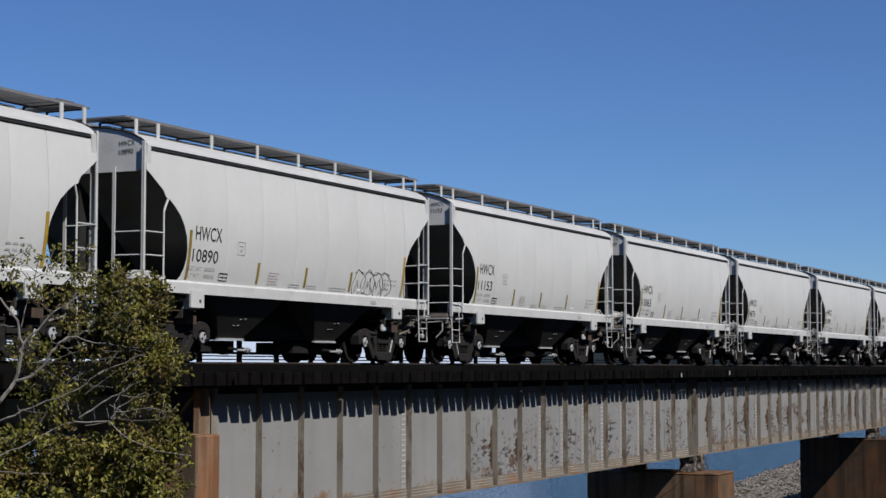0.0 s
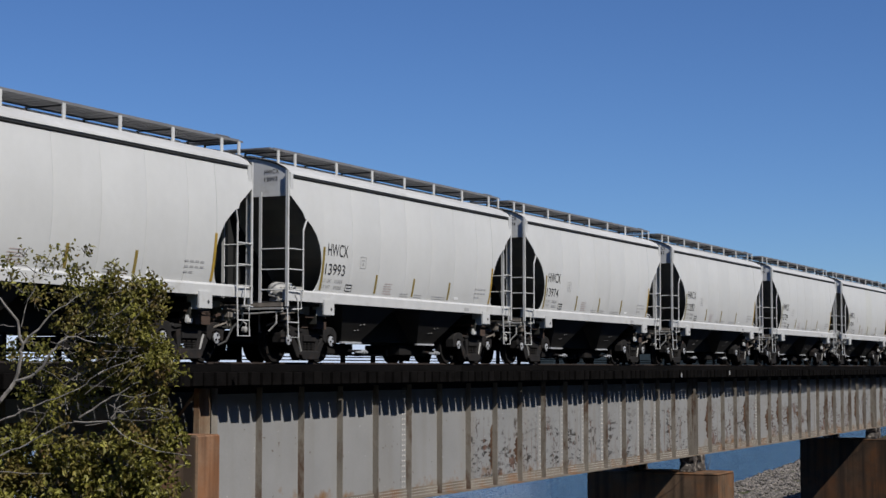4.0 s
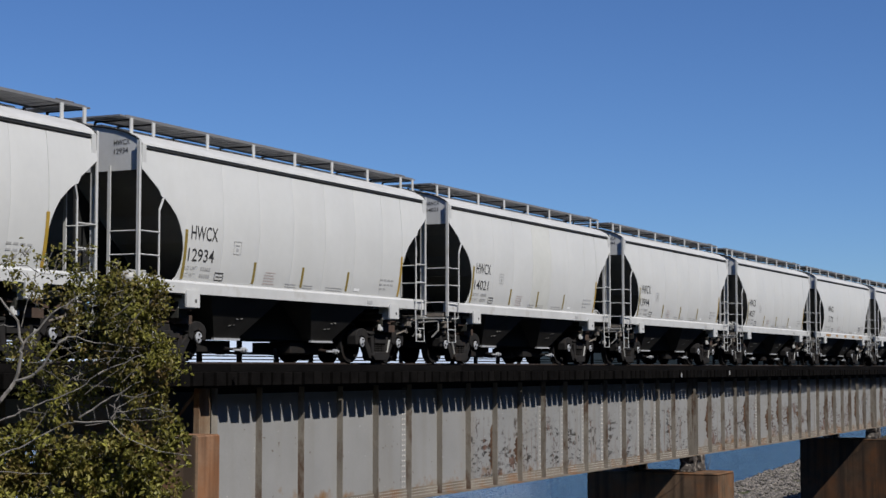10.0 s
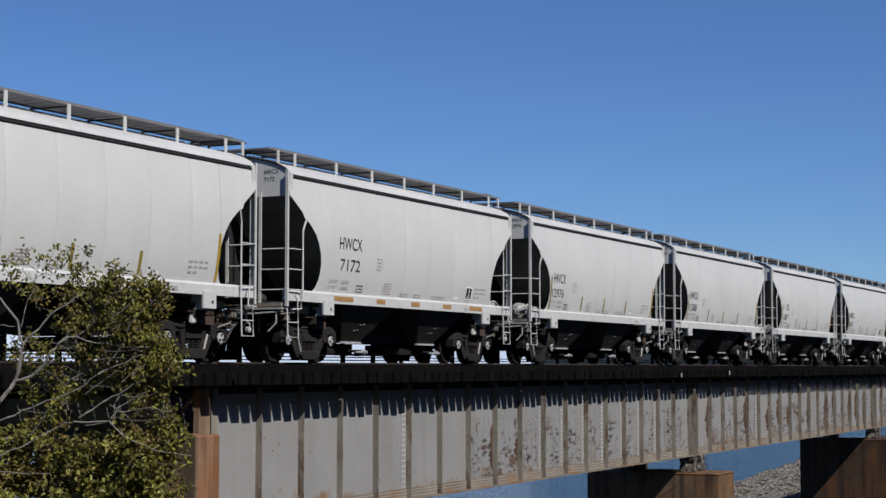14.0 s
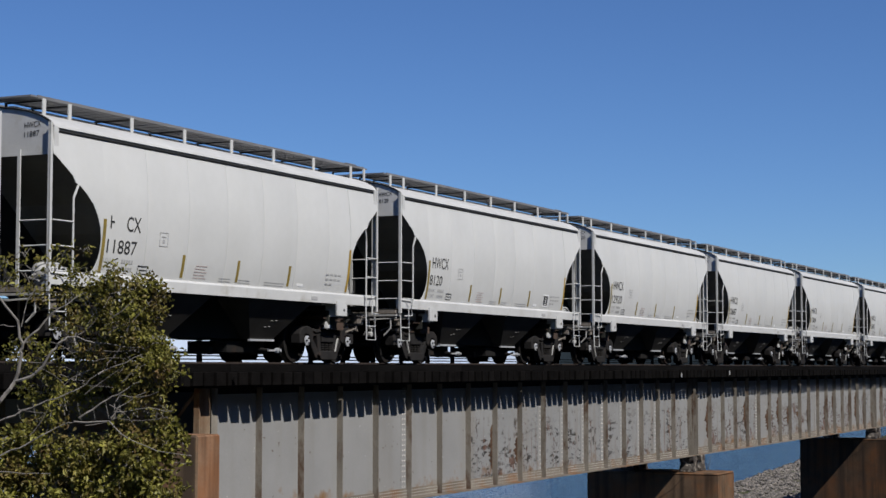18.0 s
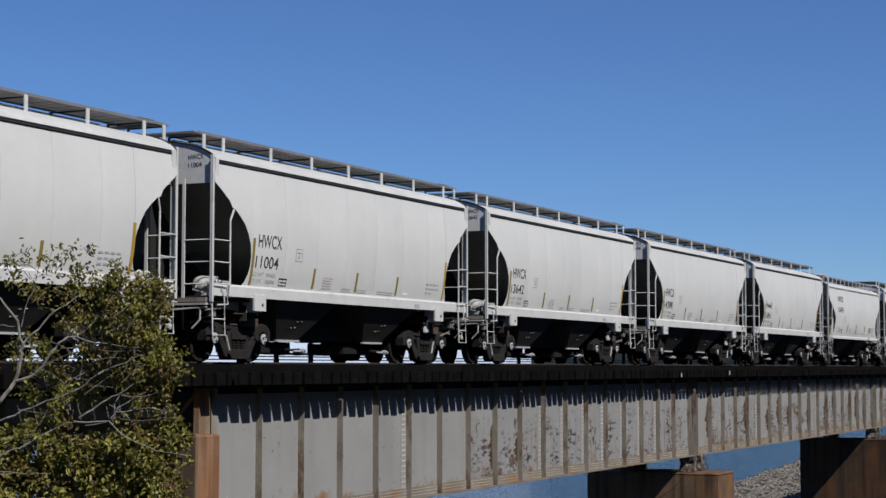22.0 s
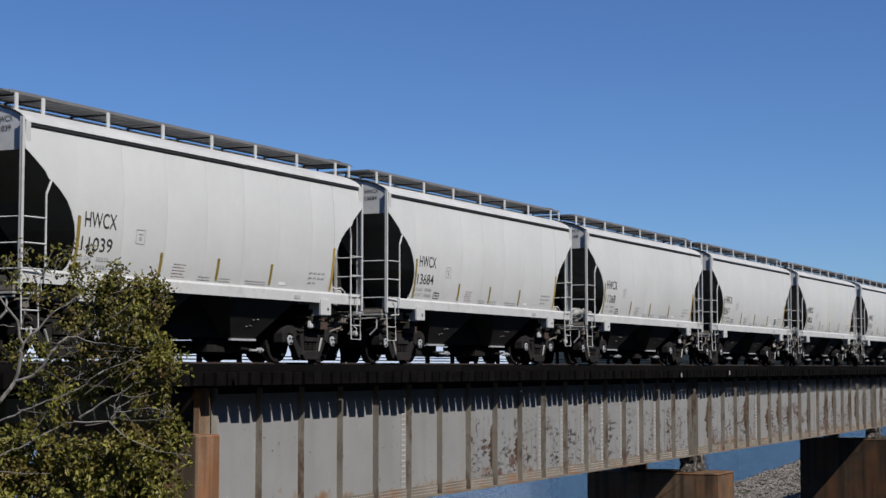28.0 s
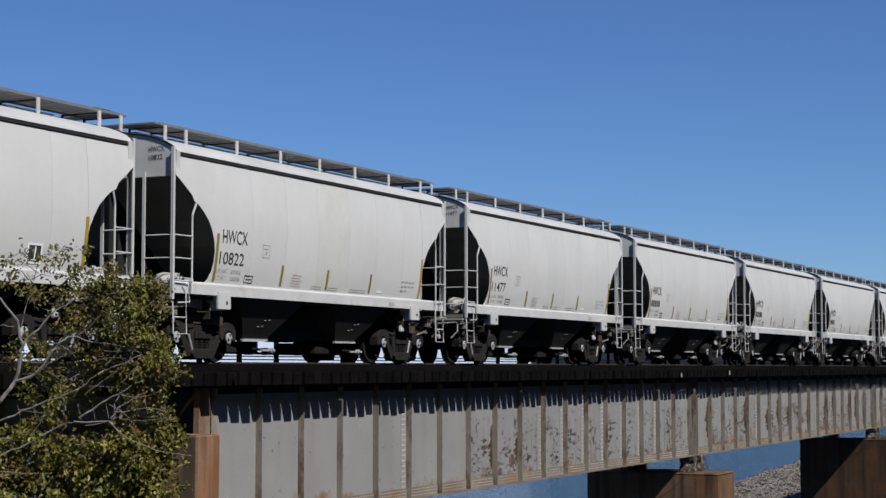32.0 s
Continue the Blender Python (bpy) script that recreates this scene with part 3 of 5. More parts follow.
CUT = ((1.46, 1.12), (1.55, 1.22), (1.7, 1.29), (1.85, 1.32), (2.05, 1.32), (2.25, 1.27), (2.45, 1.17), (2.62, 1.05), (2.78, 0.86), (2.90, 0.68), (2.93, 0.58),
       (3.05, 0.50), (3.2, 0.28), (3.35, 0.06), (3.36, 0.03))


CUT_STRAIGHT = ((1.46, 1.12), (2.40, 1.26), (3.18, 0.13), (3.7, 0.06), (3.79, 0.06))
SHAPE = {"cut": CUT}


def cut_x(z):
    """Where the side sheet begins, at the car's end, above the cut-away for the ladder."""
    zs, xs = zip(*SHAPE["cut"])
    return float(np.interp(z, zs, xs)) if z < 3.36 or SHAPE["cut"] is not CUT else 0.03


def side_sheet(x_of, x_to, side, zs, bow=(0.007, 0.007)):
    bm = bmesh.new()
    rows = []
    for z in zs:
        a, c, wd = x_of(z), x_to(z), smooth_width(z)
        # the sheet bows a little between its welded edges
        lead = [(a, side * (wd - 0.0045), z), (a + 0.045, side * (wd - 0.001), z), (a + 0.18, side * wd, z)] if bow[0] else [(a, side * wd, z)]
        trail = [(c - 0.18, side * wd, z), (c - 0.045, side * (wd - 0.001), z), (c, side * (wd - 0.0045), z)] if bow[1] else [(c, side * wd, z)]
        rows.append([(a, side * (wd - 0.01), z)] + lead + trail + [(c, side * (wd - 0.01), z)])
    grid(bm, rows)
    bmesh.ops.recalc_face_normals(bm, faces=bm.faces)
    bm.normal_update()
    mid = max(bm.faces, key=lambda f: abs(f.calc_center_median().y))
    if mid.normal.y * side < 0:
        bmesh.ops.reverse_faces(bm, faces=bm.faces[:])
    return bm


def on_side(me, co, x, z, mat_, lift=0.006):
    """Lay flat lettering on the bulging side that faces the bank."""
    out = [(x + p[0], -(smooth_width(z + p[1]) + lift), z + p[1]) for p in co]
    me.vertices.foreach_set("co", np.array(out).ravel())
    me.materials.clear()
    me.materials.append(mat_)
    return me


def strip(bm, x0, x1, z0, z1, lift=0.006):
    """A thin painted strip that follows the side."""
    n = max(1, round((z1 - z0) / 0.12))
    grid(bm, [[(x0, -(smooth_width(z) + lift), z), (x1, -(smooth_width(z) + lift), z)] for z in [z0 + (z1 - z0) * i / n for i in range(n + 1)]])


def build_truck(car, cx, lean):
    """A two-axle truck: bolster, side frames, springs and wheelsets; its brake lever leans towards the coupler."""
    bm = bmesh.new()
    box(bm, -0.22, 0.22, -1.05, 1.05, 0.42, 0.66)
    box(bm, -0.3, 0.3, -0.35, 0.35, 0.66, 0.78)
    for sy in (-1, 1):
        box(bm, -0.14, 0.14, sy * 0.62 - 0.12, sy * 0.62 + 0.12, 0.66, 0.76)
    truck = part("truck", bm, M["cast"], car, "dirty cast steel two-axle truck", at=(cx, 0, 0))
    bm = bmesh.new()
    y0, y1 = -0.09, 0.09
    prism(bm, [(-0.80, 0.62), (-0.55, 0.72), (-0.40, 0.69), (0.40, 0.69), (0.55, 0.72), (0.80, 0.62), (0.74, 0.52), (0.46, 0.56), (-0.46, 0.56), (-0.74, 0.52)], y0, y1)
    for s in (-1, 1):
        prism(bm, [(s * 1.15, 0.40), (s * 1.17, 0.60), (s * 1.11, 0.69), (s * 1.00, 0.745), (s * 0.84, 0.765), (s * 0.66, 0.73), (s * 0.60, 0.64), (s * 0.60, 0.46), (s * 0.70, 0.40),
                   (s * 0.76, 0.56), (s * 0.9, 0.60), (s * 1.0, 0.56), (s * 1.05, 0.40)], y0 * 1.25, y1 * 1.25)
        prism(bm, [(s * 0.74, 0.50), (s * 0.58, 0.52), (s * 0.27, 0.21), (s * 0.31, 0.07), (s * 0.45, 0.10)], y0 * 0.9, y1 * 0.9)
        prism(bm, [(s * 0.43, 0.60), (s * 0.28, 0.60), (s * 0.24, 0.20), (s * 0.34, 0.13)], y0 * 1.1, y1 * 1.1)
        prism(bm, [(s * 0.60, 0.66), (s * 0.52, 0.70), (s * 0.30, 0.70), (s * 0.30, 0.64), (s * 0.50, 0.62)], y0 * 1.4, y1 * 1.4)
    prism(bm, [(-0.40, 0.16), (-0.31, 0.055), (0.31, 0.055), (0.40, 0.16), (0.34, 0.24), (-0.34, 0.24)], -0.15, 0.15)
    box(bm, -0.26, 0.26, -0.13, 0.13, 0.43, 0.57)
    bmesh.ops.bevel(bm, geom=[e for e in bm.edges if e.calc_length() > 0.05], offset=0.012, segments=1, affect="EDGES")
    frame_me = mesh_of("side_frame", bm, M["cast"])
    bm = bmesh.new()
    for dx in (-0.17, 0.0, 0.17):
        for k in range(4):
            tube(bm, [(dx, -0.05, 0.24 + k * 0.045), (dx, -0.05, 0.268 + k * 0.045)], 0.068, 8)
    spring_me = mesh_of("spring_nest", bm, M["wheel"])
    for sy in (-1, 1):
        part("side_frame", frame_me, None, truck, at=(0, sy * 1.0, 0))
        part("spring_nest", spring_me, None, truck, at=(0, sy * 1.0, 0), kind="stuff")
    bm = bmesh.new()
    for sy in (-1, 1):
        prof = [(0.10, 0.655), (0.14, 0.67), (0.39, 0.69), (0.41, 0.675), (0.485, 0.685), (0.487, 0.71), (0.459, 0.722), (0.455, 0.82), (0.40, 0.825), (0.385, 0.775),
                (0.16, 0.74), (0.12, 0.80)]
        lathe_y(bm, [(r, sy * y) for r, y in prof], seg=28)
        lathe_y(bm, [(0.115, sy * 0.88), (0.115, sy * 1.10), (0.09, sy * 1.115)], seg=16, mat_index=0)
        lathe_y(bm, [(0.085, sy * 1.112), (0.105, sy * 1.118), (0.105, sy * 1.135), (0.06, sy * 1.145)], seg=16, mat_index=1)
        for k in range(3):
            a = k * 2.094
            lathe_y(bm, [(0.02, sy * 1.14), (0.02, sy * 1.165)], 0.06 * math.cos(a), 0.06 * math.sin(a), seg=6, mat_index=0)
    lathe_y(bm, [(0.085, -0.9), (0.085, 0.9)], seg=12)
    wheel_me = mesh_of("wheelset", bm, [M["wheel"], M["cap"]], 35)
    for dx in (-0.889, 0.889):
        part("wheelset", wheel_me, None, truck, "steel wheelset with grey bearing caps", at=(dx, 0, WHEEL_R))
    bm = bmesh.new()
    tube(bm, [(-0.55, -0.8, 0.44), (0.55, -0.8, 0.44)], 0.03, 6)
    tube(bm, [(-0.55, 0.8, 0.44), (0.55, 0.8, 0.44)], 0.03, 6)
    for dx in (-0.42, 0.42):
        box(bm, dx - 0.04, dx + 0.04, -0.85, 0.85, 0.36, 0.46)
        for sy in (-1, 1):
            prism(bm, [(dx * 1.02, 0.30), (dx * 1.12, 0.30), (dx * 1.18, 0.55), (dx * 1.06, 0.55)], sy * 0.75 - 0.05, sy * 0.75 + 0.05)
    part("brake_beam", bm, M["cast"], truck)
    bm = bmesh.new()
    tube(bm, [(lean * 0.34, -1.1, 0.22), (lean * 0.47, -1.1, 0.52)], 0.022, 5)
    part("brake_lever", bm, M["tank"], truck, "pale worn brake lever")
    return truck


def build_car(style):
    """One covered hopper: style "brake" has its air tank on the near platform, "plain" a bare platform, "angular" an older body with flat side cuts."""
    car = thing("hopper_car", "", "freight car", "hopper cars of the freight train")
    L = CAR_LEN
    SHAPE["cut"] = CUT_STRAIGHT if style == "angular" else CUT
    zs = [1.46, 1.55, 1.7, 1.85, 2.05, 2.25, 2.45, 2.62, 2.78, 2.90, 2.93, 3.05, 3.2, 3.35, 3.36, 3.5, 3.65, 3.79]
    white, trim, dark = M["car_white"], M["car_trim"], M["car_dark"]
    # side sheets towards the bank, panel by panel; the far side in one
    for a, c in zip(SEAMS, SEAMS[1:]):
        part("side_panel", side_sheet(lambda z: a + 0.0018, lambda z: c - 0.0018, -1, zs), white, car, smooth=40)
    part("side_panel", side_sheet(cut_x, lambda z: SEAMS[0] - 0.0018, -1, zs, (0, 0)), white, car, "side sheet cut away round the ladder", smooth=40)
    part("side_panel", side_sheet(lambda z: SEAMS[-1] + 0.0018, lambda z: L - cut_x(z), -1, zs, (0, 0)), white, car, "side sheet cut away round the ladder", smooth=40)
    part("far_side_sheet", side_sheet(cut_x, lambda z: L - cut_x(z), 1, zs, (0, 0)), white, car, smooth=40)
    # inner face takes the dark slope colour, so no pale edge shows
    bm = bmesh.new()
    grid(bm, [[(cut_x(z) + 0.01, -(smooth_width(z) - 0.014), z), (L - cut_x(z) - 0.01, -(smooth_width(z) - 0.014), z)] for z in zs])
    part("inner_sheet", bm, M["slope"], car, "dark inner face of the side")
    # roof with a lip over the side
    arc = [(1.522, 3.786), (1.535, 3.806), (1.492, 3.872), (1.42, 3.926), (1.25, 4.01), (1.0, 4.09), (0.7, 4.15), (0.35, 4.19), (0.0, 4.20)]
    full = arc + [(-y, z) for y, z in arc[-2::-1]]
    bm = bmesh.new()
    prism(bm, full + [(-1.5, 3.775), (1.5, 3.775)], 0.055, L - 0.055, "x")
    part("roof", bm, M["roof"], car, "dusty white arched roof", smooth=35)
    # bar under the eave, coloured dark to deepen the roof lip's shadow
    for sy in (-1, 1):
        bm = bmesh.new()
        tube(bm, [(0.17, sy * 1.516, 3.752), (L - 0.17, sy * 1.516, 3.752)], 0.013 if style == "angular" else 0.024, 10)
        part("eave_gutter", bm, M["rigging"] if style == "angular" else M["gutter"], car, "grey seam under the roof edge" if style == "angular" else "dark rounded eave bar that also paints the roof lip's shadow", smooth=50)
    # ends: upright bulkhead, slope sheet below it
    for k in (0, 1):
        xa, s = (0.05, 1) if k == 0 else (L - 0.05, -1)
        xw = xa + s * (0.32 if style == "angular" else 0.0)
        bm = bmesh.new()
        prism(bm, [(y * 0.962, z + 0.004) for y, z in full[1:-1]] + [(-1.47, 3.36), (1.47, 3.36)], xw, xw + s * 0.03, "x")
        part("end_bulkhead", bm, trim, car)
        bm = bmesh.new()
        tube(bm, [(xa - s * 0.012, y, z + 0.006) for y, z in full[1:-1]], 0.018, 5)
        part("roof_end_trim", bm, M["gutter"], car, "dark trim along the arched roof end")
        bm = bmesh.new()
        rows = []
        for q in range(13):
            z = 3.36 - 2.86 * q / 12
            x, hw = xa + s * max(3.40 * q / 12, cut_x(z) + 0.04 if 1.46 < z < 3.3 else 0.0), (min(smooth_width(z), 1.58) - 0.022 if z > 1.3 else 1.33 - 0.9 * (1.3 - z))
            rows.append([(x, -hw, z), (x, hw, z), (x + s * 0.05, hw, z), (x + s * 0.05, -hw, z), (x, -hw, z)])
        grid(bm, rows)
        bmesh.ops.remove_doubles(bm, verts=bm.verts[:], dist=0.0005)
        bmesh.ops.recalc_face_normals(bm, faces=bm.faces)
        part("slope_sheet", bm, M["slope_grey"] if style == "angular" else M["slope"], car, "grey sloping end sheet" if style == "angular" else "dark sloping end sheet")
        # plate added and coloured near black, so the end cut-away reads as dark
        bm = bmesh.new()
        prism(bm, [(xa + s * 0.10, 1.16), (xa + s * 0.10, 3.22), (xa + s * 2.45, 1.25), (xa + s * 2.45, 1.16)], -0.015, 0.015)
        bmesh.ops.recalc_face_normals(bm, faces=bm.faces)
        part("center_web", bm, M["gutter"], car, "added dark plate filling the shaded cut-away")
        # corner posts and ladders
        for sy in (-1, 1):
            xp = 0.0 if k == 0 else L
            bm = bmesh.new()
            box(bm, xp - 0.028, xp + 0.028, sy * 1.53 - 0.012, sy * 1.53 + 0.012, 1.12, 3.88)
            box(bm, xp - 0.028 if k == 0 else xp + 0.018, xp - 0.018 if k == 0 else xp + 0.028, min(sy * 1.53, sy * (1.485 - 0.1 * k)), max(sy * 1.53, sy * (1.485 - 0.1 * k)), 1.12, 3.88)
            part("corner_post", bm, trim, car)
            if sy < 0:
                bm = bmesh.new()
                prism(bm, [(xp + s * 0.05, 3.36), (xp + s * 0.17, 3.36), (xp + s * 0.17, 3.80), (xp + s * 0.05, 3.83)], -1.545, -1.52)
                part("post_gusset", bm, trim, car)
            bm = bmesh.new()
            box(bm, xp - 0.012, xp + 0.012, sy * 0.88 - 0.03, sy * 0.88 + 0.03, 1.2, 3.45)
            part("end_ladder_rail", bm, trim, car)
            for z in (1.46, 1.87, 2.285):
                bm = bmesh.new()
                tube(bm, [(xp, sy * 0.88, z), (xp, sy * 1.52, z)], 0.0135, 5)
                part("end_rung", bm, trim, car)
            xl = xp + s * 0.56
            bm = bmesh.new()
            tube(bm, [(xl, sy * 1.56, 1.30), (xl, sy * 1.56, 2.69)], 0.019, 6)
            tube(bm, [(xl, sy * 1.56, 2.68), (xp + s * 0.66, sy * 1.585, 2.92)], 0.022, 6)
            part("side_ladder_rail", bm, trim, car)
            for z in (1.46, 1.87, 2.285):
                bm = bmesh.new()
                tube(bm, [(xp + s * 0.03, sy * 1.55, z), (xl, sy * 1.57, z)], 0.0135, 5)
                part("side_rung", bm, trim, car)
            # hand hold and sill step
            bm = bmesh.new()
            tube(bm, [(xp + s * 0.30, sy * 1.56, 1.42), (xp + s * 0.36, sy * 1.62, 1.40), (xp + s * 0.40, sy * 1.62, 1.08), (xp + s * 0.06, sy * 1.60, 1.06)], 0.016, 5)
            part("hand_hold", bm, trim, car)
            bm = bmesh.new()
            tube(bm, [(xp + s * 0.04, sy * 1.5, 1.1), (xp + s * 0.04, sy * 1.52, 0.50), (xp + s * 0.46, sy * 1.52, 0.50), (xp + s * 0.46, sy * 1.5, 1.24)], 0.016, 5)
            tube(bm, [(xp + s * 0.04, sy * 1.52, 0.80), (xp + s * 0.46, sy * 1.52, 0.80)], 0.013, 5)
            part("sill_step", bm, trim, car)
    # sills, bolster plates
    for sy in (-1, 1):
        bm = bmesh.new()
        ya, yb = sorted((sy * 1.505, sy * 1.40))
        foot = 1.34 if style == "angular" else 1.24
        prism(bm, [(ya, foot), (yb, foot), (yb, 1.46), (ya + (0.03 if sy < 0 else 0), 1.47), (ya, 1.43)] if sy < 0 else [(ya, foot), (yb, foot), (yb, 1.43), (yb - 0.03, 1.47), (ya, 1.46)],
              0.02, L - 0.02, "x")
        part("side_sill", bm, trim, car)
        for xa in () if style == "angular" else (1.47, L - 1.83):
            bm = bmesh.new()
            box(bm, xa + 0.02, xa + 0.45, sy * 1.515 - 0.02, sy * 1.515 + 0.02, 0.99, 1.30)
            box(bm, xa + 0.1, xa + 0.37, min(sy * 1.2, sy * 1.5), max(sy * 1.2, sy * 1.5), 0.97, 1.24)
            part("bolster_plate", bm, trim, car)
            s = 1 if xa < 5 else -1
            xo = xa + 0.02 if s > 0 else xa + 0.45
            bm = bmesh.new()
            prism(bm, [(xo, 0.985), (xo - s * 0.82, 1.05), (xo - s * 0.82, 1.235), (xo, 1.235)], min(sy * 1.15, sy * 1.18), max(sy * 1.15, sy * 1.18))
            bmesh.ops.recalc_face_normals(bm, faces=bm.faces)
            part("bolster_web", bm, M["tank"], car, "dusty grey plate between bolster and end")
            bm = bmesh.new()
            tube(bm, [(xa + 0.32, sy * 1.53, 1.11), (xa + 0.32, sy * 1.54, 1.11)], 0.035, 10)
            part("jacking_hole", bm, M["black"], car)
    bm = bmesh.new()
    box(bm, -0.25, L + 0.25, -0.16, 0.16, 0.70, 1.05)
    for xa in (0.05, L - 1.55):
        box(bm, xa, xa + 1.5, -1.38, 1.38, 1.16, 1.22)
    for xa in (1.7, L - 1.63):
        box(bm, xa - 0.15, xa + 0.15, -1.3, 1.3, 0.8, 1.1)
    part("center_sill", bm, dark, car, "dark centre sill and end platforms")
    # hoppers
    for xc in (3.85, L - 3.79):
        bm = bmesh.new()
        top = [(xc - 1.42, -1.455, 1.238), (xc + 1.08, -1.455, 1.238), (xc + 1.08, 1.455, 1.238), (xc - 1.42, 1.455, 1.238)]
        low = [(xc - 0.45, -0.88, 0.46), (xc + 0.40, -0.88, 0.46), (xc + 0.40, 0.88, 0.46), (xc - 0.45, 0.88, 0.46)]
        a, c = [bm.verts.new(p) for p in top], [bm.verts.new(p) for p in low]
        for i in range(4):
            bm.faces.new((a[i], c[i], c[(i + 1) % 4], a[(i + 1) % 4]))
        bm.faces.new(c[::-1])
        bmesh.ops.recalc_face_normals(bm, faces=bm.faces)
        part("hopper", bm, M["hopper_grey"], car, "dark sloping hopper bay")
        bm = bmesh.new()
        box(bm, xc - 0.5, xc + 0.42, -0.925, -0.86, 0.425, 0.465)
        part("gate_frame", bm, M["cap"], car, "pale discharge gate frame")
        bm = bmesh.new()
        box(bm, xc - 1.05, xc + 0.38, -0.72, 0.2, 0.20, 0.42)
        tube(bm, [(xc + 0.05, -0.8, 0.27), (xc + 0.45, -0.8, 0.25), (xc + 0.8, -0.77, 0.22)], 0.03, 6)
        part("gate", bm, M["wheel"], car)
        bm = bmesh.new()
        tube(bm, [(xc + 0.62, -0.84, 0.24), (xc + 0.62, -0.92, 0.24)], 0.055, 10)
        lathe_y(bm, [(0.02, -0.93), (0.03, -0.95), (0.03, -0.97)], xc + 0.62, 0.24, 8)
        box(bm, xc + 0.3, xc + 0.62, -0.88, -0.84, 0.225, 0.26)
        part("gate_handle", bm, M["cap"], car, "pale gate operating handle")
        bm = bmesh.new()
        for dx, dz in ((-0.05, 0.0), (0.10, 0.01), (-0.17, -0.125), (-0.03, -0.115)):
            zq = 0.84 + dz
            yq = -1.455 + 0.575 * (1.238 - zq) / 0.778
            box(bm, xc + dx - 0.035, xc + dx + 0.035, yq + 0.001, yq + 0.03, zq - 0.012, zq + 0.014)
        part("vibrator_bracket", bm, M["tank"], car, "small pale bolt heads of the vibrator bracket", kind="stuff")
    # added dark fill between the bays, over the centre sill, and towards the trucks
    bm = bmesh.new()
    prism(bm, [(4.2, 0.47), (L - 4.35, 0.47), (L - 5.0, 1.236), (4.85, 1.236)], -0.72, 0.72)
    prism(bm, [(2.55, 1.236), (3.3, 0.5), (3.6, 0.5), (3.6, 1.236)], -0.9, 0.9)
    prism(bm, [(L - 2.75, 1.236), (L - 3.42, 0.5), (L - 3.7, 0.5), (L - 3.7, 1.236)], -0.9, 0.9)
    part("hopper_saddle", bm, dark, car, "added dark fill for the saddle between the hopper bays")
    # running boards over the roof, with their brackets
    for sy in (-1, 1):
        bm = bmesh.new()
        for y in (0.24, 1.03):
            box(bm, 0.25, L + 0.3, sy * y - 0.012, sy * y + 0.012, 4.335, 4.385)
        for i in range(28):
            y = 0.265 + 0.0277 * i
            box(bm, 0.26, L + 0.29, sy * y - 0.0095, sy * y + 0.0095, 4.360, 4.367)
        for i in range(40):
            x = 0.26 + i * 0.297
            box(bm, x - 0.012, x + 0.012, min(sy * 0.25, sy * 1.02), max(sy * 0.25, sy * 1.02), 4.356, 4.362)
        part("running_board", bm, M["grate"], car, "galvanised grating walkway")
        bm = bmesh.new()
        wide = 0.022 if style == "angular" else 0.04
        box(bm, -wide, wide, -0.012, 0.012, 0, 0.285)
        st = mesh_of("stanchion", bm, trim)
        bm = bmesh.new()
        prism(bm, [(0.0, 4.30), (0.0, 4.322), (0.76, 4.322), (0.76, 4.18), (0.73, 4.18), (0.73, 4.30)], -0.02, 0.02, "x")
        for v in bm.verts:
            v.co.y = sy * (1.0 - v.co.y)
        bmesh.ops.recalc_face_normals(bm, faces=bm.faces)
        br = mesh_of("bracket", bm, M["gutter"])
        for x in [0.4 + 0.87 * i for i in range(14)] if style == "angular" else POSTS_X:
            part("stanchion", st, None, car, at=(x, sy * 1.05, 4.06))
            part("bracket", br, None, car, at=(x, 0, 0))
    bm = bmesh.new()
    prism(bm, [(-0.3, 4.17), (-0.26, 4.30), (0.26, 4.30), (0.3, 4.17)], 0.6, L - 0.6, "x")
    part("hatch_cover", bm, trim, car, "long trough hatch cover")
    for x in (0.28, L + 0.26):
        bm = bmesh.new()
        box(bm, x - 0.2, x + 0.2, -1.03, 1.03, 4.345, 4.372)
        part("cross_walk", bm, M["grate"], car)
    bm = bmesh.new()
    tube(bm, [(L - 0.35, -0.9, 4.36), (L - 0.33, -0.9, 4.43), (L + 0.15, -0.9, 4.43), (L + 0.2, -0.9, 4.38)], 0.012, 5)
    part("roof_grab_iron", bm, M["grate"], car)
    bm = bmesh.new()
    tube(bm, [(2.6, -0.45, 0.30), (3.4, -0.45, 0.19), (6.0, -0.45, 0.18), (8.4, -0.45, 0.19), (9.0, -0.45, 0.30)], 0.03, 6)
    for x in (4.3, 5.0, 6.3):
        box(bm, x - 0.06, x + 0.06, -0.52, -0.38, 0.15, 0.30)
    part("brake_pipe", bm, M["wheel"], car, "black brake pipe under the hoppers")
    # couplers and hoses
    for xp, s in ((0.0, -1), (L, 1)):
        bm = bmesh.new()
        tube(bm, [(xp, 0, 0.86), (xp + s * 0.35, 0, 0.86)], 0.09, 8)
        prism(bm, [(xp + s * 0.33, 0.72), (xp + s * 0.52, 0.72), (xp + s * 0.52, 1.0), (xp + s * 0.33, 1.0)], -0.16, 0.14)
        bmesh.ops.recalc_face_normals(bm, faces=bm.faces)
        part("coupler", bm, M["rust"], car, "rusty knuckle coupler")
        bm = bmesh.new()
        tube(bm, [(xp, -0.35, 0.8), (xp + s * 0.2, -0.36, 0.7), (xp + s * 0.35, -0.3, 0.42), (xp + s * 0.5, -0.2, 0.34)], 0.025, 6)
        part("brake_hose", bm, M["hose"], car)
        bm = bmesh.new()
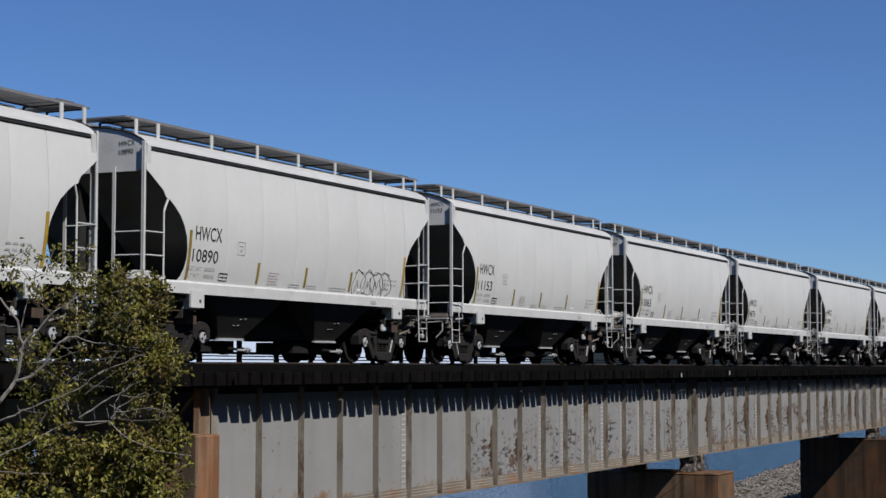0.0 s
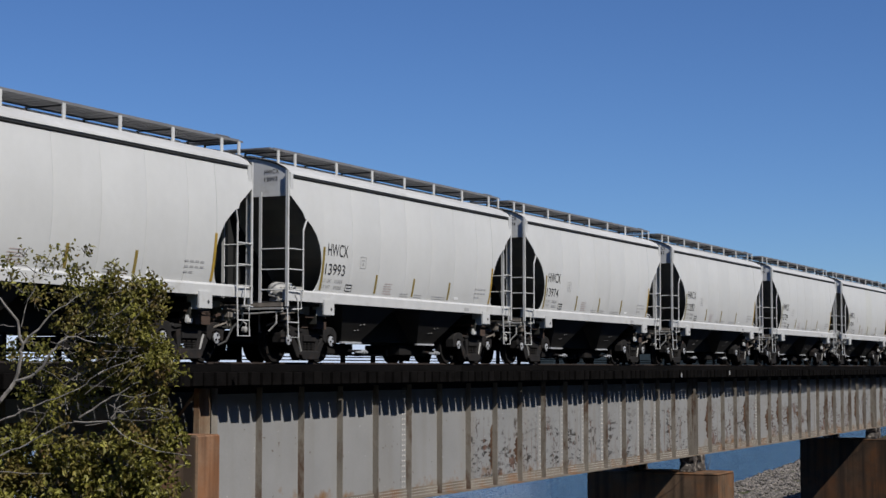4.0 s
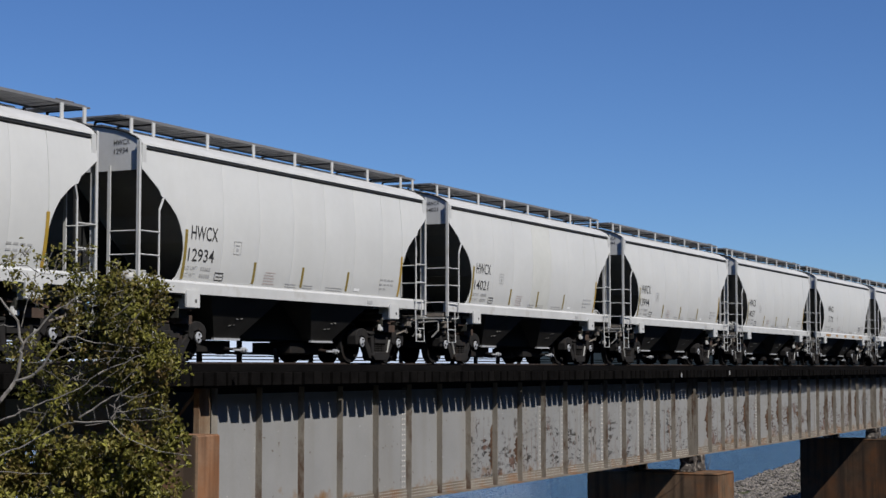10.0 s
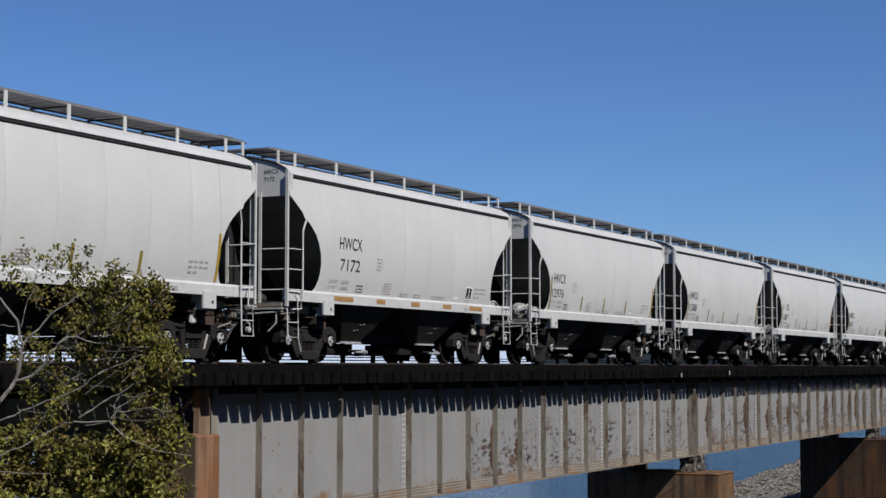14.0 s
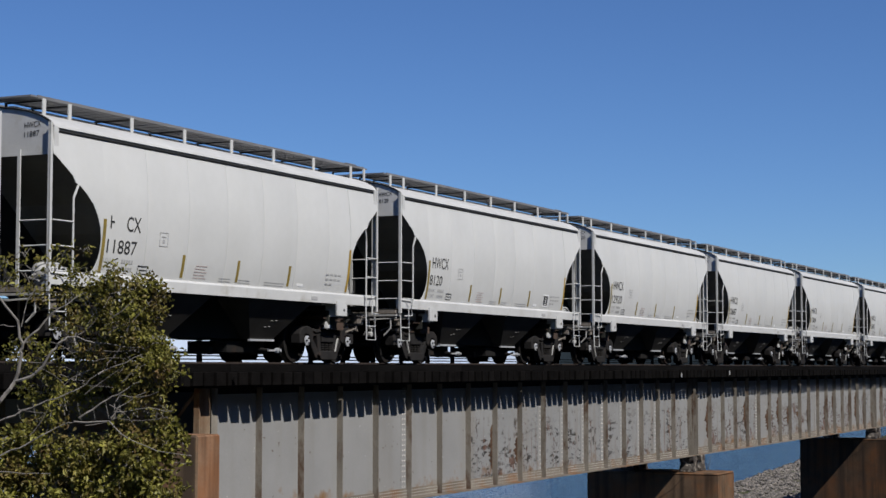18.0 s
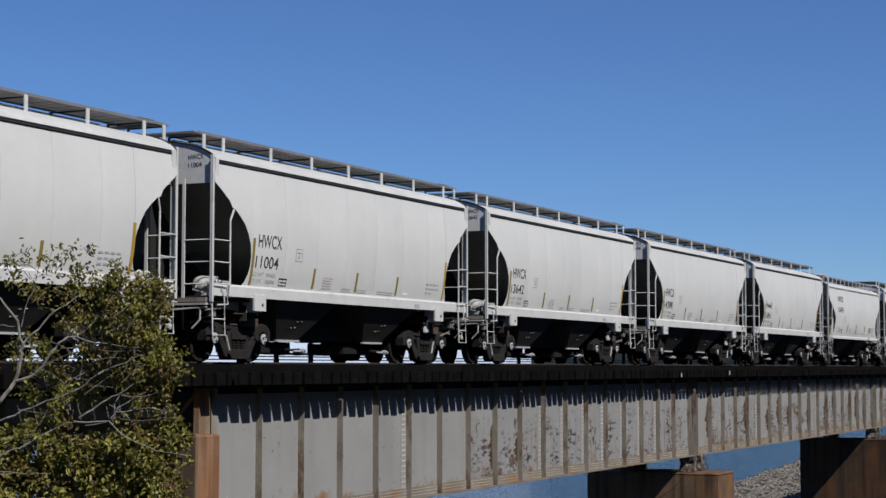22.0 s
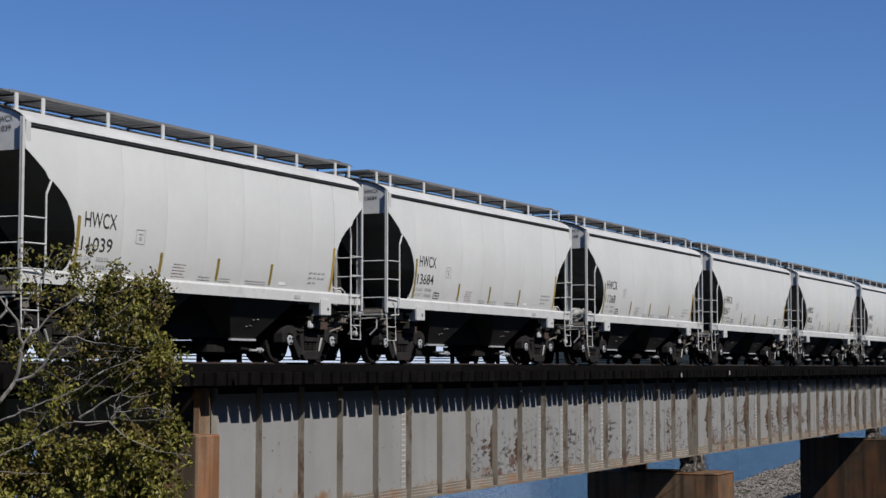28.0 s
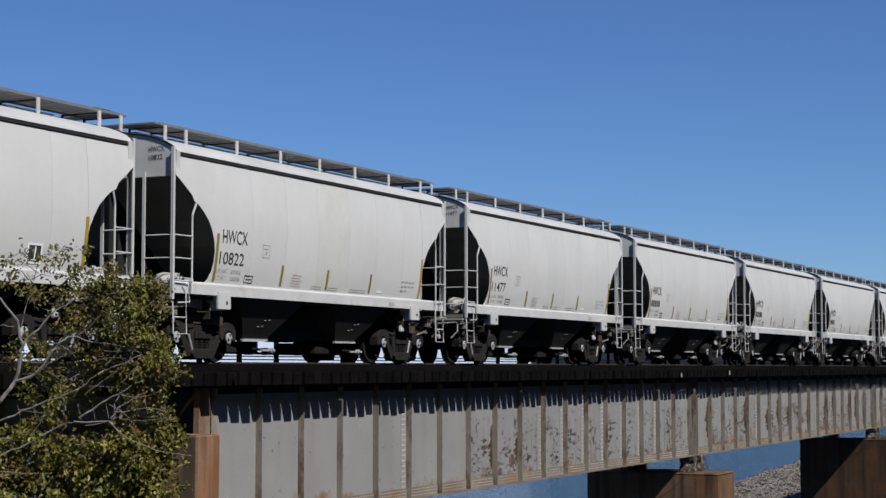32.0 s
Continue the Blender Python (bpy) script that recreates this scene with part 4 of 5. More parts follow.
        tube(bm, [(xp + s * 0.05, -1.45, 1.02), (xp + s * 0.12, -0.8, 0.98), (xp + s * 0.12, -0.1, 1.0)], 0.018, 5)
        tube(bm, [(xp + s * 0.05, -1.3, 1.02), (xp + s * 0.06, -1.3, 0.78), (xp + s * 0.1, -1.15, 0.62)], 0.02, 5)
        box(bm, xp - 0.1, xp + 0.1, -1.45, -0.6, 1.06, 1.10)
        part("uncoupling_lever", bm, M["tank"], car)
        bm = bmesh.new()
        box(bm, xp - 0.06, xp + 0.06, -1.42, 1.42, 1.12, 1.20)
        for q in range(5):
            box(bm, xp - s * (0.09 + 0.06 * q) - 0.012, xp - s * (0.09 + 0.06 * q) + 0.012, -1.42, -0.3, 1.222, 1.24)
        part("end_sill", bm, dark if s > 0 else M["rigging"], car)
    bm = bmesh.new()
    rnd = random.Random(31)
    for q in range(9):
        x, y, z = L + rnd.uniform(-0.12, 0.2), -rnd.uniform(0.75, 1.3), rnd.uniform(0.62, 1.0)
        lathe_y(bm, [(0.03, y - 0.05), (rnd.uniform(0.04, 0.07), y - 0.03), (rnd.uniform(0.035, 0.06), y + 0.05), (0.02, y + 0.06)], x, z, 7)
        tube(bm, [(x, y, z), (x + rnd.uniform(-0.1, 0.1), y - 0.02, z + rnd.uniform(0.08, 0.2)), (x + rnd.uniform(-0.25, 0.05), y + 0.1, z + 0.2)], 0.016, 5)
    part("hand_brake_gear", bm, M["tank"], car, "dusty pale castings and rods of the hand brake", smooth=40, kind="stuff")
    # brake gear
    at = 0 if style == "brake" else 1
    for k in (0, 1):
        xb = 0.75 if k == 0 else L - 0.75
        bm = bmesh.new()
        if k == at:
            lathe_y(bm, [(0.04, -0.30), (0.10, -0.28), (0.15, -0.22), (0.172, -0.12), (0.172, 0.18), (0.155, 0.27), (0.11, 0.34), (0.05, 0.37)], seg=16)
            for v in bm.verts:
                v.co = Vector((xb + v.co.y, -0.88 + v.co.x, 1.48 + v.co.z))
            bmesh.ops.recalc_face_normals(bm, faces=bm.faces)
            box(bm, xb - 0.18, xb - 0.10, -1.0, -0.76, 1.22, 1.32)
            box(bm, xb + 0.1, xb + 0.18, -0.9, -0.6, 1.22, 1.32)
            tube(bm, [(xb - 0.28, -0.88, 1.45), (xb - 0.6, -1.0, 1.36), (xb - 0.72, -1.3, 1.3)], 0.018, 5)
            tube(bm, [(xb - 0.3, -1.1, 1.52), (xb, -1.2, 1.56), (xb + 0.2, -1.15, 1.3)], 0.018, 5)
            box(bm, xb - 0.05, xb + 0.25, -1.3, -1.05, 1.35, 1.55)
            pipes = bmesh.new()
            sg = 1 if k == 0 else -1
            for ry, rz, rr in ((-1.18, 1.52, 0.10), (-1.30, 1.47, 0.075)):
                tube(pipes, [(xb - sg * 0.12 + rr * math.cos(0.6 * q), ry, rz + rr * math.sin(0.6 * q)) for q in range(10)], 0.016, 5)
            tube(pipes, [(xb - sg * 0.5, -1.28, 1.40), (xb - sg * 0.1, -1.3, 1.37), (xb + sg * 0.22, -1.2, 1.40), (xb + sg * 0.26, -1.0, 1.5)], 0.018, 5)
            tube(pipes, [(xb - sg * 0.32, -1.34, 1.24), (xb - sg * 0.32, -1.34, 1.52), (xb - sg * 0.22, -1.3, 1.60), (xb - sg * 0.1, -1.2, 1.58)], 0.016, 5)
            part("valve_pipes", pipes, trim, car, "pale bent pipes of the brake valve", kind="stuff")
            part("air_reservoir", bm, M["tank"], car, "dusty pale air reservoir and brake valve on the platform", smooth=40)
        else:
            tube(bm, [(xb - 0.2, -0.3, 1.32), (xb + 0.3, -0.3, 1.32)], 0.11, 10)
            part("brake_cylinder", bm, M["car_dark"], car)
    build_truck(car, 1.62, -1)
    build_truck(car, L - 1.48, 1)
    # body bolsters and the brake rigging by the trucks
    for xa, s in ((1.62, 1), (L - 1.48, -1)):
        bm = bmesh.new()
        box(bm, xa - 0.3, xa + 0.3, -1.09, 1.09, 0.72, 0.93)
        box(bm, xa + 0.02, xa + 0.55, -1.2, -1.09, 0.70, 0.86)
        box(bm, xa - 0.42, xa + 0.45, -1.25, 1.25, 0.93, 0.985)
        part("body_bolster", bm, M["rust"], car, "rust-brown body bolster")
        if s < 0:
            bm = bmesh.new()
            prism(bm, [(xa - 0.33, 0.71), (xa - 0.16, 0.71), (xa - 0.17, 0.83), (xa - 0.22, 0.90), (xa - 0.28, 0.90), (xa - 0.32, 0.83)], -1.30, -1.20)
            bmesh.ops.bevel(bm, geom=bm.edges[:], offset=0.02, segments=2, affect="EDGES")
            part("side_bearing_bracket", bm, M["car_trim"], car, "pale bracket over the truck", smooth=50)
        bm = bmesh.new()
        xe = xa - s * 1.15
        tube(bm, [(xa - s * 0.4, -0.95, 0.9), (xe, -1.0, 0.84), (xe - s * 0.25, -0.9, 0.74)], 0.02, 5)
        tube(bm, [(xe, -1.25, 1.1), (xe + s * 0.05, -1.2, 0.75), (xe + s * 0.35, -1.1, 0.66)], 0.022, 5)
        tube(bm, [(xe - s * 0.2, -0.7, 1.1), (xe - s * 0.22, -0.72, 0.62), (xe + s * 0.02, -0.75, 0.58)], 0.025, 5)
        tube(bm, [(xe + s * 0.2, -1.3, 1.02), (xe - s * 0.3, -1.3, 0.98), (xe - s * 0.36, -1.1, 0.9)], 0.018, 5)
        box(bm, xe - 0.11, xe + 0.06, -1.28, -1.16, 0.86, 1.04)
        box(bm, xe + 0.12, xe + 0.26, -1.1, -0.95, 0.70, 0.80)
        part("brake_rigging", bm, M["rigging"], car, "dusty grey brake pipes and levers")
    if style == "angular":
        for xp, s in ((0.0, 1), (L, -1)):
            bm = bmesh.new()
            prism(bm, [(xp + s * 0.40, 1.25), (xp + s * 1.12, 1.25), (xp + s * 1.25, 2.35), (xp + s * 1.20, 2.35)], -1.47, -1.44)
            bmesh.ops.recalc_face_normals(bm, faces=bm.faces)
            part("end_gusset", bm, M["slope_grey"], car, "pale gusset plate")
            bm = bmesh.new()
            tube(bm, [(xp, -1.53, 3.8), (xp, -1.53, 4.2), (xp - s * 0.05, -1.4, 4.35), (xp - s * 0.1, -1.05, 4.37)], 0.04, 6)
            part("roof_ladder_stile", bm, M["car_trim"], car)
        # this body is lower than the others
        low = set()
        for o in car.children:
            if o.name.startswith("truck") or o.data in low:
                continue
            low.add(o.data)
            co = np.empty(len(o.data.vertices) * 3)
            o.data.vertices.foreach_get("co", co)
            co = co.reshape(-1, 3)
            z = co[:, 2] + o.location.z
            co[:, 2] = np.where(z > 1.1, 1.1 + (z - 1.2) * 0.945, np.where(z > 0.95, z - 0.1 * (z - 0.95) / 0.15, z)) - o.location.z
            o.data.vertices.foreach_set("co", co.ravel())
    return car


def add_marks(car, number, style, graffiti):
    """Lettering and stripes on the side and end that face the bank."""
    x0, zm, zn = {"inset": (2.05, 2.40, 1.95), "angular": (1.80, 2.93, 2.43)}.get(style, (1.54, 2.23, 1.835))
    # on two cars the mark is partly worn away
    for text, dx, wide in {"11887": (("CX", 0.47, 0.41),), "11061": (("H", 0.0, 0.16), ("X", 0.68, 0.2))}.get(number, (("HWCX", 0.0, 0.88 if not style else 1.0),)):
        me, co = lettering(text, 0.26, wide)
        part("owner_mark", on_side(me, co, x0 + dx, zm, M["black"]), None, car, "black lettering HWCX" if text == "HWCX" else "worn black lettering " + text)
    if number in ("11887", "11061"):
        bm = bmesh.new()
        if number == "11887":
            strip(bm, x0, x0 + 0.035, zm + 0.02, zm + 0.24)
            strip(bm, x0 + 0.035, x0 + 0.11, zm + 0.12, zm + 0.15)
        else:
            tube(bm, [(x0 + 0.17 + 0.045 * q, -(smooth_width(zm + 0.1) + 0.004), zm + 0.1 + 0.07 * math.sin(1.5 * q)) for q in range(12)], 0.016, 4)
        part("worn_mark", bm, M["black"], car, "worn black strokes of the owner's mark")
    if number:
        me, co = lettering(number, 0.235 if not style else 0.25, 0.175 * len(number) - 0.02 + (0.2 if style else 0))
        part("car_number", on_side(me, co, x0 - 0.05 + ({"": -0.03, "inset": 0.13}.get(style, 0.05) if len(number) < 5 else 0), zn, M["black"]), None, car, "black numerals " + number)
        for text, z in (("HWCX", 3.808), (number, 3.655)):
            me, co = lettering(text, 0.095, 0.42 if text == "HWCX" else 0.075 * len(text))
            out = [((0.364 if style == "angular" else 0.044), -0.94 - 0.81 * p[0], z + p[1] + 0.045 * p[0]) for p in co]
            me.vertices.foreach_set("co", np.array(out).ravel())
            me.materials.clear()
            me.materials.append(M["black"])
            part("end_mark", me, None, car, "black lettering on the end")
    else:
        bm = bmesh.new()
        for i in range(5):
            strip(bm, x0 - 0.04 + 0.175 * i, x0 + 0.08 + 0.175 * i, 1.85, 2.05)
        part("car_number", bm, M["black"], car, "dark numerals too far off to read")
    if not MARKS:
        bm = bmesh.new()
        for z in (1.68, 1.55):
            for a, c in ((1.95, 2.0), (2.02, 2.07), (2.09, 2.14), (2.16, 2.21), (2.23, 2.28)):
                strip(bm, a, c, z, z + 0.065)
        MARKS["load_limit_text"] = (mesh_of("load_limit_text", bm, M["grey_text"]), "small grey numerals too small to read")
        for text, wide, z in (("LD LMT", 0.40, 1.68), ("LT WT", 0.36, 1.55)):
            me, co = lettering(text, 0.068, wide)
            MARKS[text] = (on_side(me, co, 1.44, z, M["grey_text"]), "small grey lettering " + text)
        bm = bmesh.new()
        for a, c, z, zz in ((3.0, 3.26, 2.28, 2.29), (3.0, 3.26, 2.04, 2.05), (3.0, 3.012, 2.05, 2.28), (3.25, 3.262, 2.05, 2.28), (3.06, 3.2, 2.2, 2.22), (3.1, 3.17, 2.1, 2.16)):
            strip(bm, a, c, z, zz)
        MARKS["routing_box"] = (mesh_of("routing_box", bm, M["grey_text"]), "grey outlined square")
        bm = bmesh.new()
        for a, c, z, zz in ((2.45, 2.75, 1.65, 1.67), (2.45, 2.75, 1.52, 1.535), (2.45, 2.465, 1.53, 1.65), (2.735, 2.75, 1.53, 1.65), (2.5, 2.72, 1.585, 1.6)):
            strip(bm, a, c, z, zz)
        MARKS["test_panel"] = (mesh_of("test_panel", bm, M["black"]), "small black ruled panel")
        bm = bmesh.new()
        for i in range(5):
            strip(bm, 4.2 + 0.04 * (i == 0), 4.62 - 0.06 * (i % 2), 1.75 - 0.055 * i, 1.765 - 0.055 * i)
        MARKS["warning_text"] = (mesh_of("warning_text", bm, M["red_text"]), "small faded red lettering")
        bm = bmesh.new()
        for a in (5.05, 5.75, 6.7):
            for z in (1.56, 1.51):
                strip(bm, a, a + (0.42 if a < 6 else 0.75), z, z + 0.012)
        for i, z in enumerate((1.82, 1.72, 1.62)):
            for j in range(4 - (i == 2) * 2):
                strip(bm, 9.1 + 0.17 * j, 9.22 + 0.17 * j, z, z + 0.035)
        MARKS["small_text"] = (mesh_of("small_text", bm, M["grey_text"]), "small grey lettering")
        bm = bmesh.new()
        strip(bm, 7.95, 8.2, 1.54, 1.60)
        MARKS["white_label"] = (mesh_of("white_label", bm, M["white"]), "small white label")
        for i, (x, z0, z1) in enumerate(((1.385, 1.50, 2.40), (3.82, 1.52, 1.93), (5.68, 1.52, 1.93), (7.6, 1.52, 1.93), (10.05, 1.50, 2.40))):
            bm = bmesh.new()
            strip(bm, x - 0.043, x + 0.043, z0, z1)
            MARKS["reflective_stripe" + str(i)] = (mesh_of("reflective_stripe", bm, M["yellow"] if i == 4 else M["olive"]), "dull yellow reflective stripe" if i == 4 else "olive-yellow reflective stripe")
        for i, (x, dx) in enumerate(((1.98, 0.84), (3.9, 0.42), (5.63, 0.42), (7.33, 0.45), (8.85, 0.75))):
            bm = bmesh.new()
            box(bm, x, x + dx, -1.512, -1.506, 1.30, 1.40)
            MARKS["sill_stripe" + str(i)] = (mesh_of("sill_stripe", bm, M["orange"]), "brown reflective stripe")
        bm = bmesh.new()
        strip(bm, 8.62, 8.92, 1.58, 1.84, 0.006)
        MARKS["placard_back"] = (mesh_of("placard", bm, M["black"]), "black and white placard")
        bm = bmesh.new()
        strip(bm, 8.585, 8.955, 1.545, 1.58, 0.009)
        strip(bm, 8.585, 8.62, 1.58, 1.875, 0.009)
        strip(bm, 8.92, 8.955, 1.58, 1.875, 0.009)
        strip(bm, 8.62, 8.92, 1.84, 1.875, 0.009)
        strip(bm, 8.765, 8.80, 1.62, 1.82, 0.009)
        strip(bm, 8.68, 8.86, 1.60, 1.615, 0.009)
        MARKS["placard_face"] = (mesh_of("placard_print", bm, M["white"]), "white print of the placard")
        bm = bmesh.new()
        rnd = random.Random(11)

        def stroke(pts, r=0.0065):
            fine = []
            for (xa, za), (xb, zb) in zip(pts, pts[1:]):
                fine += [(xa + (xb - xa) * q / 3 + rnd.uniform(-0.008, 0.008), za + (zb - za) * q / 3 + rnd.uniform(-0.008, 0.008)) for q in range(3)]
            tube(bm, [(a, -(smooth_width(z) + 0.004), z) for a, z in fine + [pts[-1]]], r, 4)
        # four fat outlined shapes that lean on one another, with a stroke inside each
        for g, (x, wide) in enumerate(((7.72, 0.52), (8.14, 0.50), (8.56, 0.48), (8.98, 0.50))):
            ring = [(x + wide / 2 + wide * 0.52 * math.cos(a) * (1 + 0.28 * math.sin(2 * a + g)), 1.72 + 0.27 * math.sin(a) * (1 + 0.2 * math.cos(3 * a + 2 * g))) for a in [0.4 * q for q in range(17)]]
            stroke(ring)
            stroke([(x + 0.12, 1.50), (x + 0.17 + 0.05 * (g % 2), 1.78), (x + 0.26, 1.62), (x + 0.34, 1.86), (x + 0.38, 1.56)][: 3 + (g * 2) % 3], 0.0055)
            stroke([(x + 0.05, 1.93), (x + 0.2, 1.99), (x + 0.42, 1.95)], 0.006)
        MARKS["scribble"] = (mesh_of("scribble", bm, M["black"]), "black spray-painted scrawl")
        bm = bmesh.new()
        box(bm, 8.55, 8.78, -1.515, -1.506, 1.29, 1.36)
        MARKS["defect_card_holder"] = (mesh_of("defect_card_holder", bm, M["grey_text"]), "small grey card holder")
    use = ["load_limit_text", "LD LMT", "LT WT", "routing_box", "test_panel", "warning_text", "small_text", "white_label", "defect_card_holder"]
    use += ["sill_stripe%d" % i for i in range(5)] if style == "inset" else ["reflective_stripe%d" % i for i in (range(1, 4) if style == "angular" else range(5))]
    if number in ("7172", "8120", "8367", "10470"):
        use += ["placard_back", "placard_face"]
    if graffiti:
        use.append("scribble")
    for key in use:
        me, label = MARKS[key]
        ob = part("weight_text" if " LMT" in label or " WT" in label else me.name.split(".")[0], me, None, car, label,
                  kind="stuff" if label.endswith(("lettering", "read")) else "")
        if style == "inset" and key in ("load_limit_text", "LD LMT", "LT WT", "routing_box", "test_panel"):
            ob.location.x = {"routing_box": 0.78, "test_panel": 0.5}.get(key, 0.3)
        if style == "angular":
            ob.location.y = -0.035


MARKS = {}
NUMBERS = {-2: "10890", -1: "11153", 0: "13065", 1: "14076", 2: "13993", 3: "13974", 4: "12282", 5: "12739", 6: "11014", 7: "12934", 8: "14021", 9: "13994",
           10: "14037", 11: "7172", 12: "12976", 13: "13388", 14: "11887", 15: "8120", 16: "12920", 17: "10687", 18: "11004", 19: "13642", 20: "14398",
           21: "11061", 22: "10470", 23: "11039", 24: "13684", 25: "11268", 26: "8367", 27: "10822", 28: "11477"}
BRAKE_NEAR = {-2, 0, 1, 2, 6, 7, 10, 12, 14, 18, 19, 25, 27, 28, 30, 33}
TRAIN = {}
SLACK = {-3: -0.24, -2: -0.09, 0: -0.04, 1: -0.15, 3: -0.30, 4: -0.24, 12: 0.12, 13: 0.02, 14: 0.06, 16: -0.10, 17: -0.05, 18: -0.08, 19: -0.09, 22: -0.08, 23: 0.06, 24: 0.02, 25: 0.04,
         26: -0.05, 27: -0.04}


def train():
    proto = {}
    for i in range(-3, 35):
        kind = "brake" if i in BRAKE_NEAR else "angular" if i == 22 else "plain"
        if kind not in proto:
            proto[kind] = car = build_car(kind)
        else:
            car = copy_thing(proto[kind], Matrix())
        TRAIN[i] = car
    for i, car in TRAIN.items():
        style = "inset" if i == 11 else "angular" if i == 22 else ""
        extra = {-2: " with black spray scrawl", 11: " and brown stripes along its sill", 15: " with a black and white placard", 26: " with a black and white placard",
                 22: " with pale end gussets and placard"}.get(i, " with air tank by the ladder" if i in BRAKE_NEAR else "")
        tagged(car, ("white covered hopper car HWCX " + NUMBERS[i] if i in NUMBERS else "white two-bay covered hopper car") + extra)
        add_marks(car, NUMBERS.get(i, ""), style, i == -2)
        if i in (6, 8, 27):
            panel = [o for o in car.children if o.name.startswith("side_panel")][3]
            panel.material_slots[0].link = "OBJECT"
            panel.material_slots[0].material = M["car_yellowed"]


bridge()
train()


# ---- the tree by the bank ----
TREE_AT = Vector((12.54, 10.45, 0))
CLUMPS = []


def tree():
    rnd = random.Random(21)
    base_z = ground_height(TREE_AT.x, TREE_AT.y)
    top = thing("tree", "bushy young tree with small olive-green leaves and pale grey branches", "tree", at=(TREE_AT.x, TREE_AT.y, base_z))
    right = Vector((math.sin(YAW), -math.cos(YAW), 0))
    ahead = Vector((math.cos(YAW), math.sin(YAW), 0))

    def spot(r, d, z):
        """A point r metres to the open side of the trunk, d metres deeper, at height z."""
        return right * r + ahead * d + Vector((0, 0, z - base_z))
    bm = bmesh.new()
    tube(bm, [(0, 0, -0.3), (0.03, 0.02, 0.6), (0.0, -0.05, 1.3), spot(-0.05, 0.0, -0.9)], 0.085, 9, 0.05)
    part("trunk", bm, M["bark"], top)
    limbs = [
        [(-0.07, -0.25, -0.54), (0.07, -0.25, -0.4), (0.2, -0.25, -0.23), (0.25, -0.25, 0.01), (0.26, -0.25, 0.1), (0.21, -0.25, 0.31), (0.05, -0.25, 0.52)],
        [(0.27, -0.25, 0.11), (0.4, -0.25, 0.24), (0.54, -0.25, 0.4), (0.69, -0.25, 0.49), (0.83, -0.25, 0.57)],
        [(0.2, -0.25, -0.24), (0.39, -0.25, -0.15), (0.53, -0.25, 0.03), (0.63, -0.25, 0.15), (0.74, -0.25, 0.17), (1.02, -0.25, 0.1), (1.32, -0.25, 0.07)],
        [(-0.07, -0.25, -0.61), (0.07, -0.25, -0.58), (0.27, -0.25, -0.5), (0.48, -0.25, -0.41), (0.68, -0.25, -0.35), (0.84, -0.25, -0.26), (0.98, -0.25, -0.15)],
        [(0.94, -0.25, -0.16), (1.11, -0.25, -0.09), (1.34, -0.25, 0.01)],
        [(0.78, -0.25, -0.56), (0.98, -0.25, -0.43), (1.12, -0.25, -0.35), (1.34, -0.25, -0.23)],
        [(1.07, -0.25, -0.56), (1.16, -0.25, -0.44), (1.38, -0.25, -0.33)],
        [(0.75, -0.25, -0.59), (1.05, -0.25, -0.6), (1.21, -0.25, -0.75), (1.49, -0.25, -0.86), (1.8, -0.25, -0.9)],
        [(-0.06, -0.25, -0.94), (0.08, -0.25, -0.9), (0.35, -0.25, -0.78), (0.64, -0.25, -0.61), (0.75, -0.25, -0.59)],
        [(1.09, -0.25, -0.5), (1.41, -0.25, -0.48), (1.62, -0.25, -0.5)],
        [(-0.06, -0.25, -1.02), (0.17, -0.25, -1.05), (0.53, -0.25, -1.06)],
        [(0.25, -0.25, 0.26), (0.29, -0.25, 0.44), (0.37, -0.25, 0.63)],
        [(-0.08, -0.25, 0.3), (0.05, -0.25, 0.28), (0.19, -0.25, 0.26)],
        [(1.1, -0.25, -0.58), (1.1, -0.25, -0.44), (1.14, -0.25, -0.35)],
        [(1.25, -0.25, -0.19), (1.31, -0.25, -0.13), (1.37, -0.25, -0.08)],
        [(-0.05, 0, -0.9), (-0.35, -0.2, -0.55), (-0.45, -0.25, -0.25)],
        [(-0.1, 0.1, -0.9), (-0.5, 0.1, -0.3), (-0.8, 0.1, 0.4)],
        [(-0.1, 0.1, -1.0), (-0.7, 0.1, -0.9), (-1.2, 0.1, -0.5)],
    ]
    thick = (0.026, 0.014, 0.019, 0.012, 0.010, 0.012, 0.008, 0.011, 0.012, 0.006, 0.008, 0.007, 0.008, 0.007, 0.006, 0.026)
    for i, l in enumerate(limbs):
        bm = bmesh.new()
        pts = [spot(*p) for p in l]
        fine = []
        for a, c in zip(pts, pts[1:]):
            fine += [a.lerp(c, q / 3) + Vector((rnd.uniform(-1, 1), rnd.uniform(-1, 1), rnd.uniform(-1, 1))) * 0.012 for q in range(3)]
        tube(bm, fine + [pts[-1]], 0.82 * (thick[i] if i < len(thick) else 0.014), 6, 0.003 if i else 0.010)
        part("limb", bm, M["bark"], top)
    # bare grey twigs through the middle of the crown
    for k in range(20):
        r0, z0, d0 = rnd.uniform(0.15, 1.25), rnd.uniform(-0.75, 0.35), rnd.uniform(-0.42, -0.2)
        ang, ln = rnd.uniform(-0.35, 1.0), rnd.uniform(0.18, 0.5)
        bend = rnd.uniform(-0.5, 0.5)
        pts = []
        for q in range(5):
            u = q / 4
            pts.append(spot(r0 + ln * u * math.cos(ang + bend * u), d0 + rnd.uniform(-0.01, 0.01), z0 + ln * u * math.sin(ang + bend * u)))
        bm = bmesh.new()
        tube(bm, pts, rnd.uniform(0.003, 0.006), 5, 0.002)
        part("twig", bm, M["twig"], top)
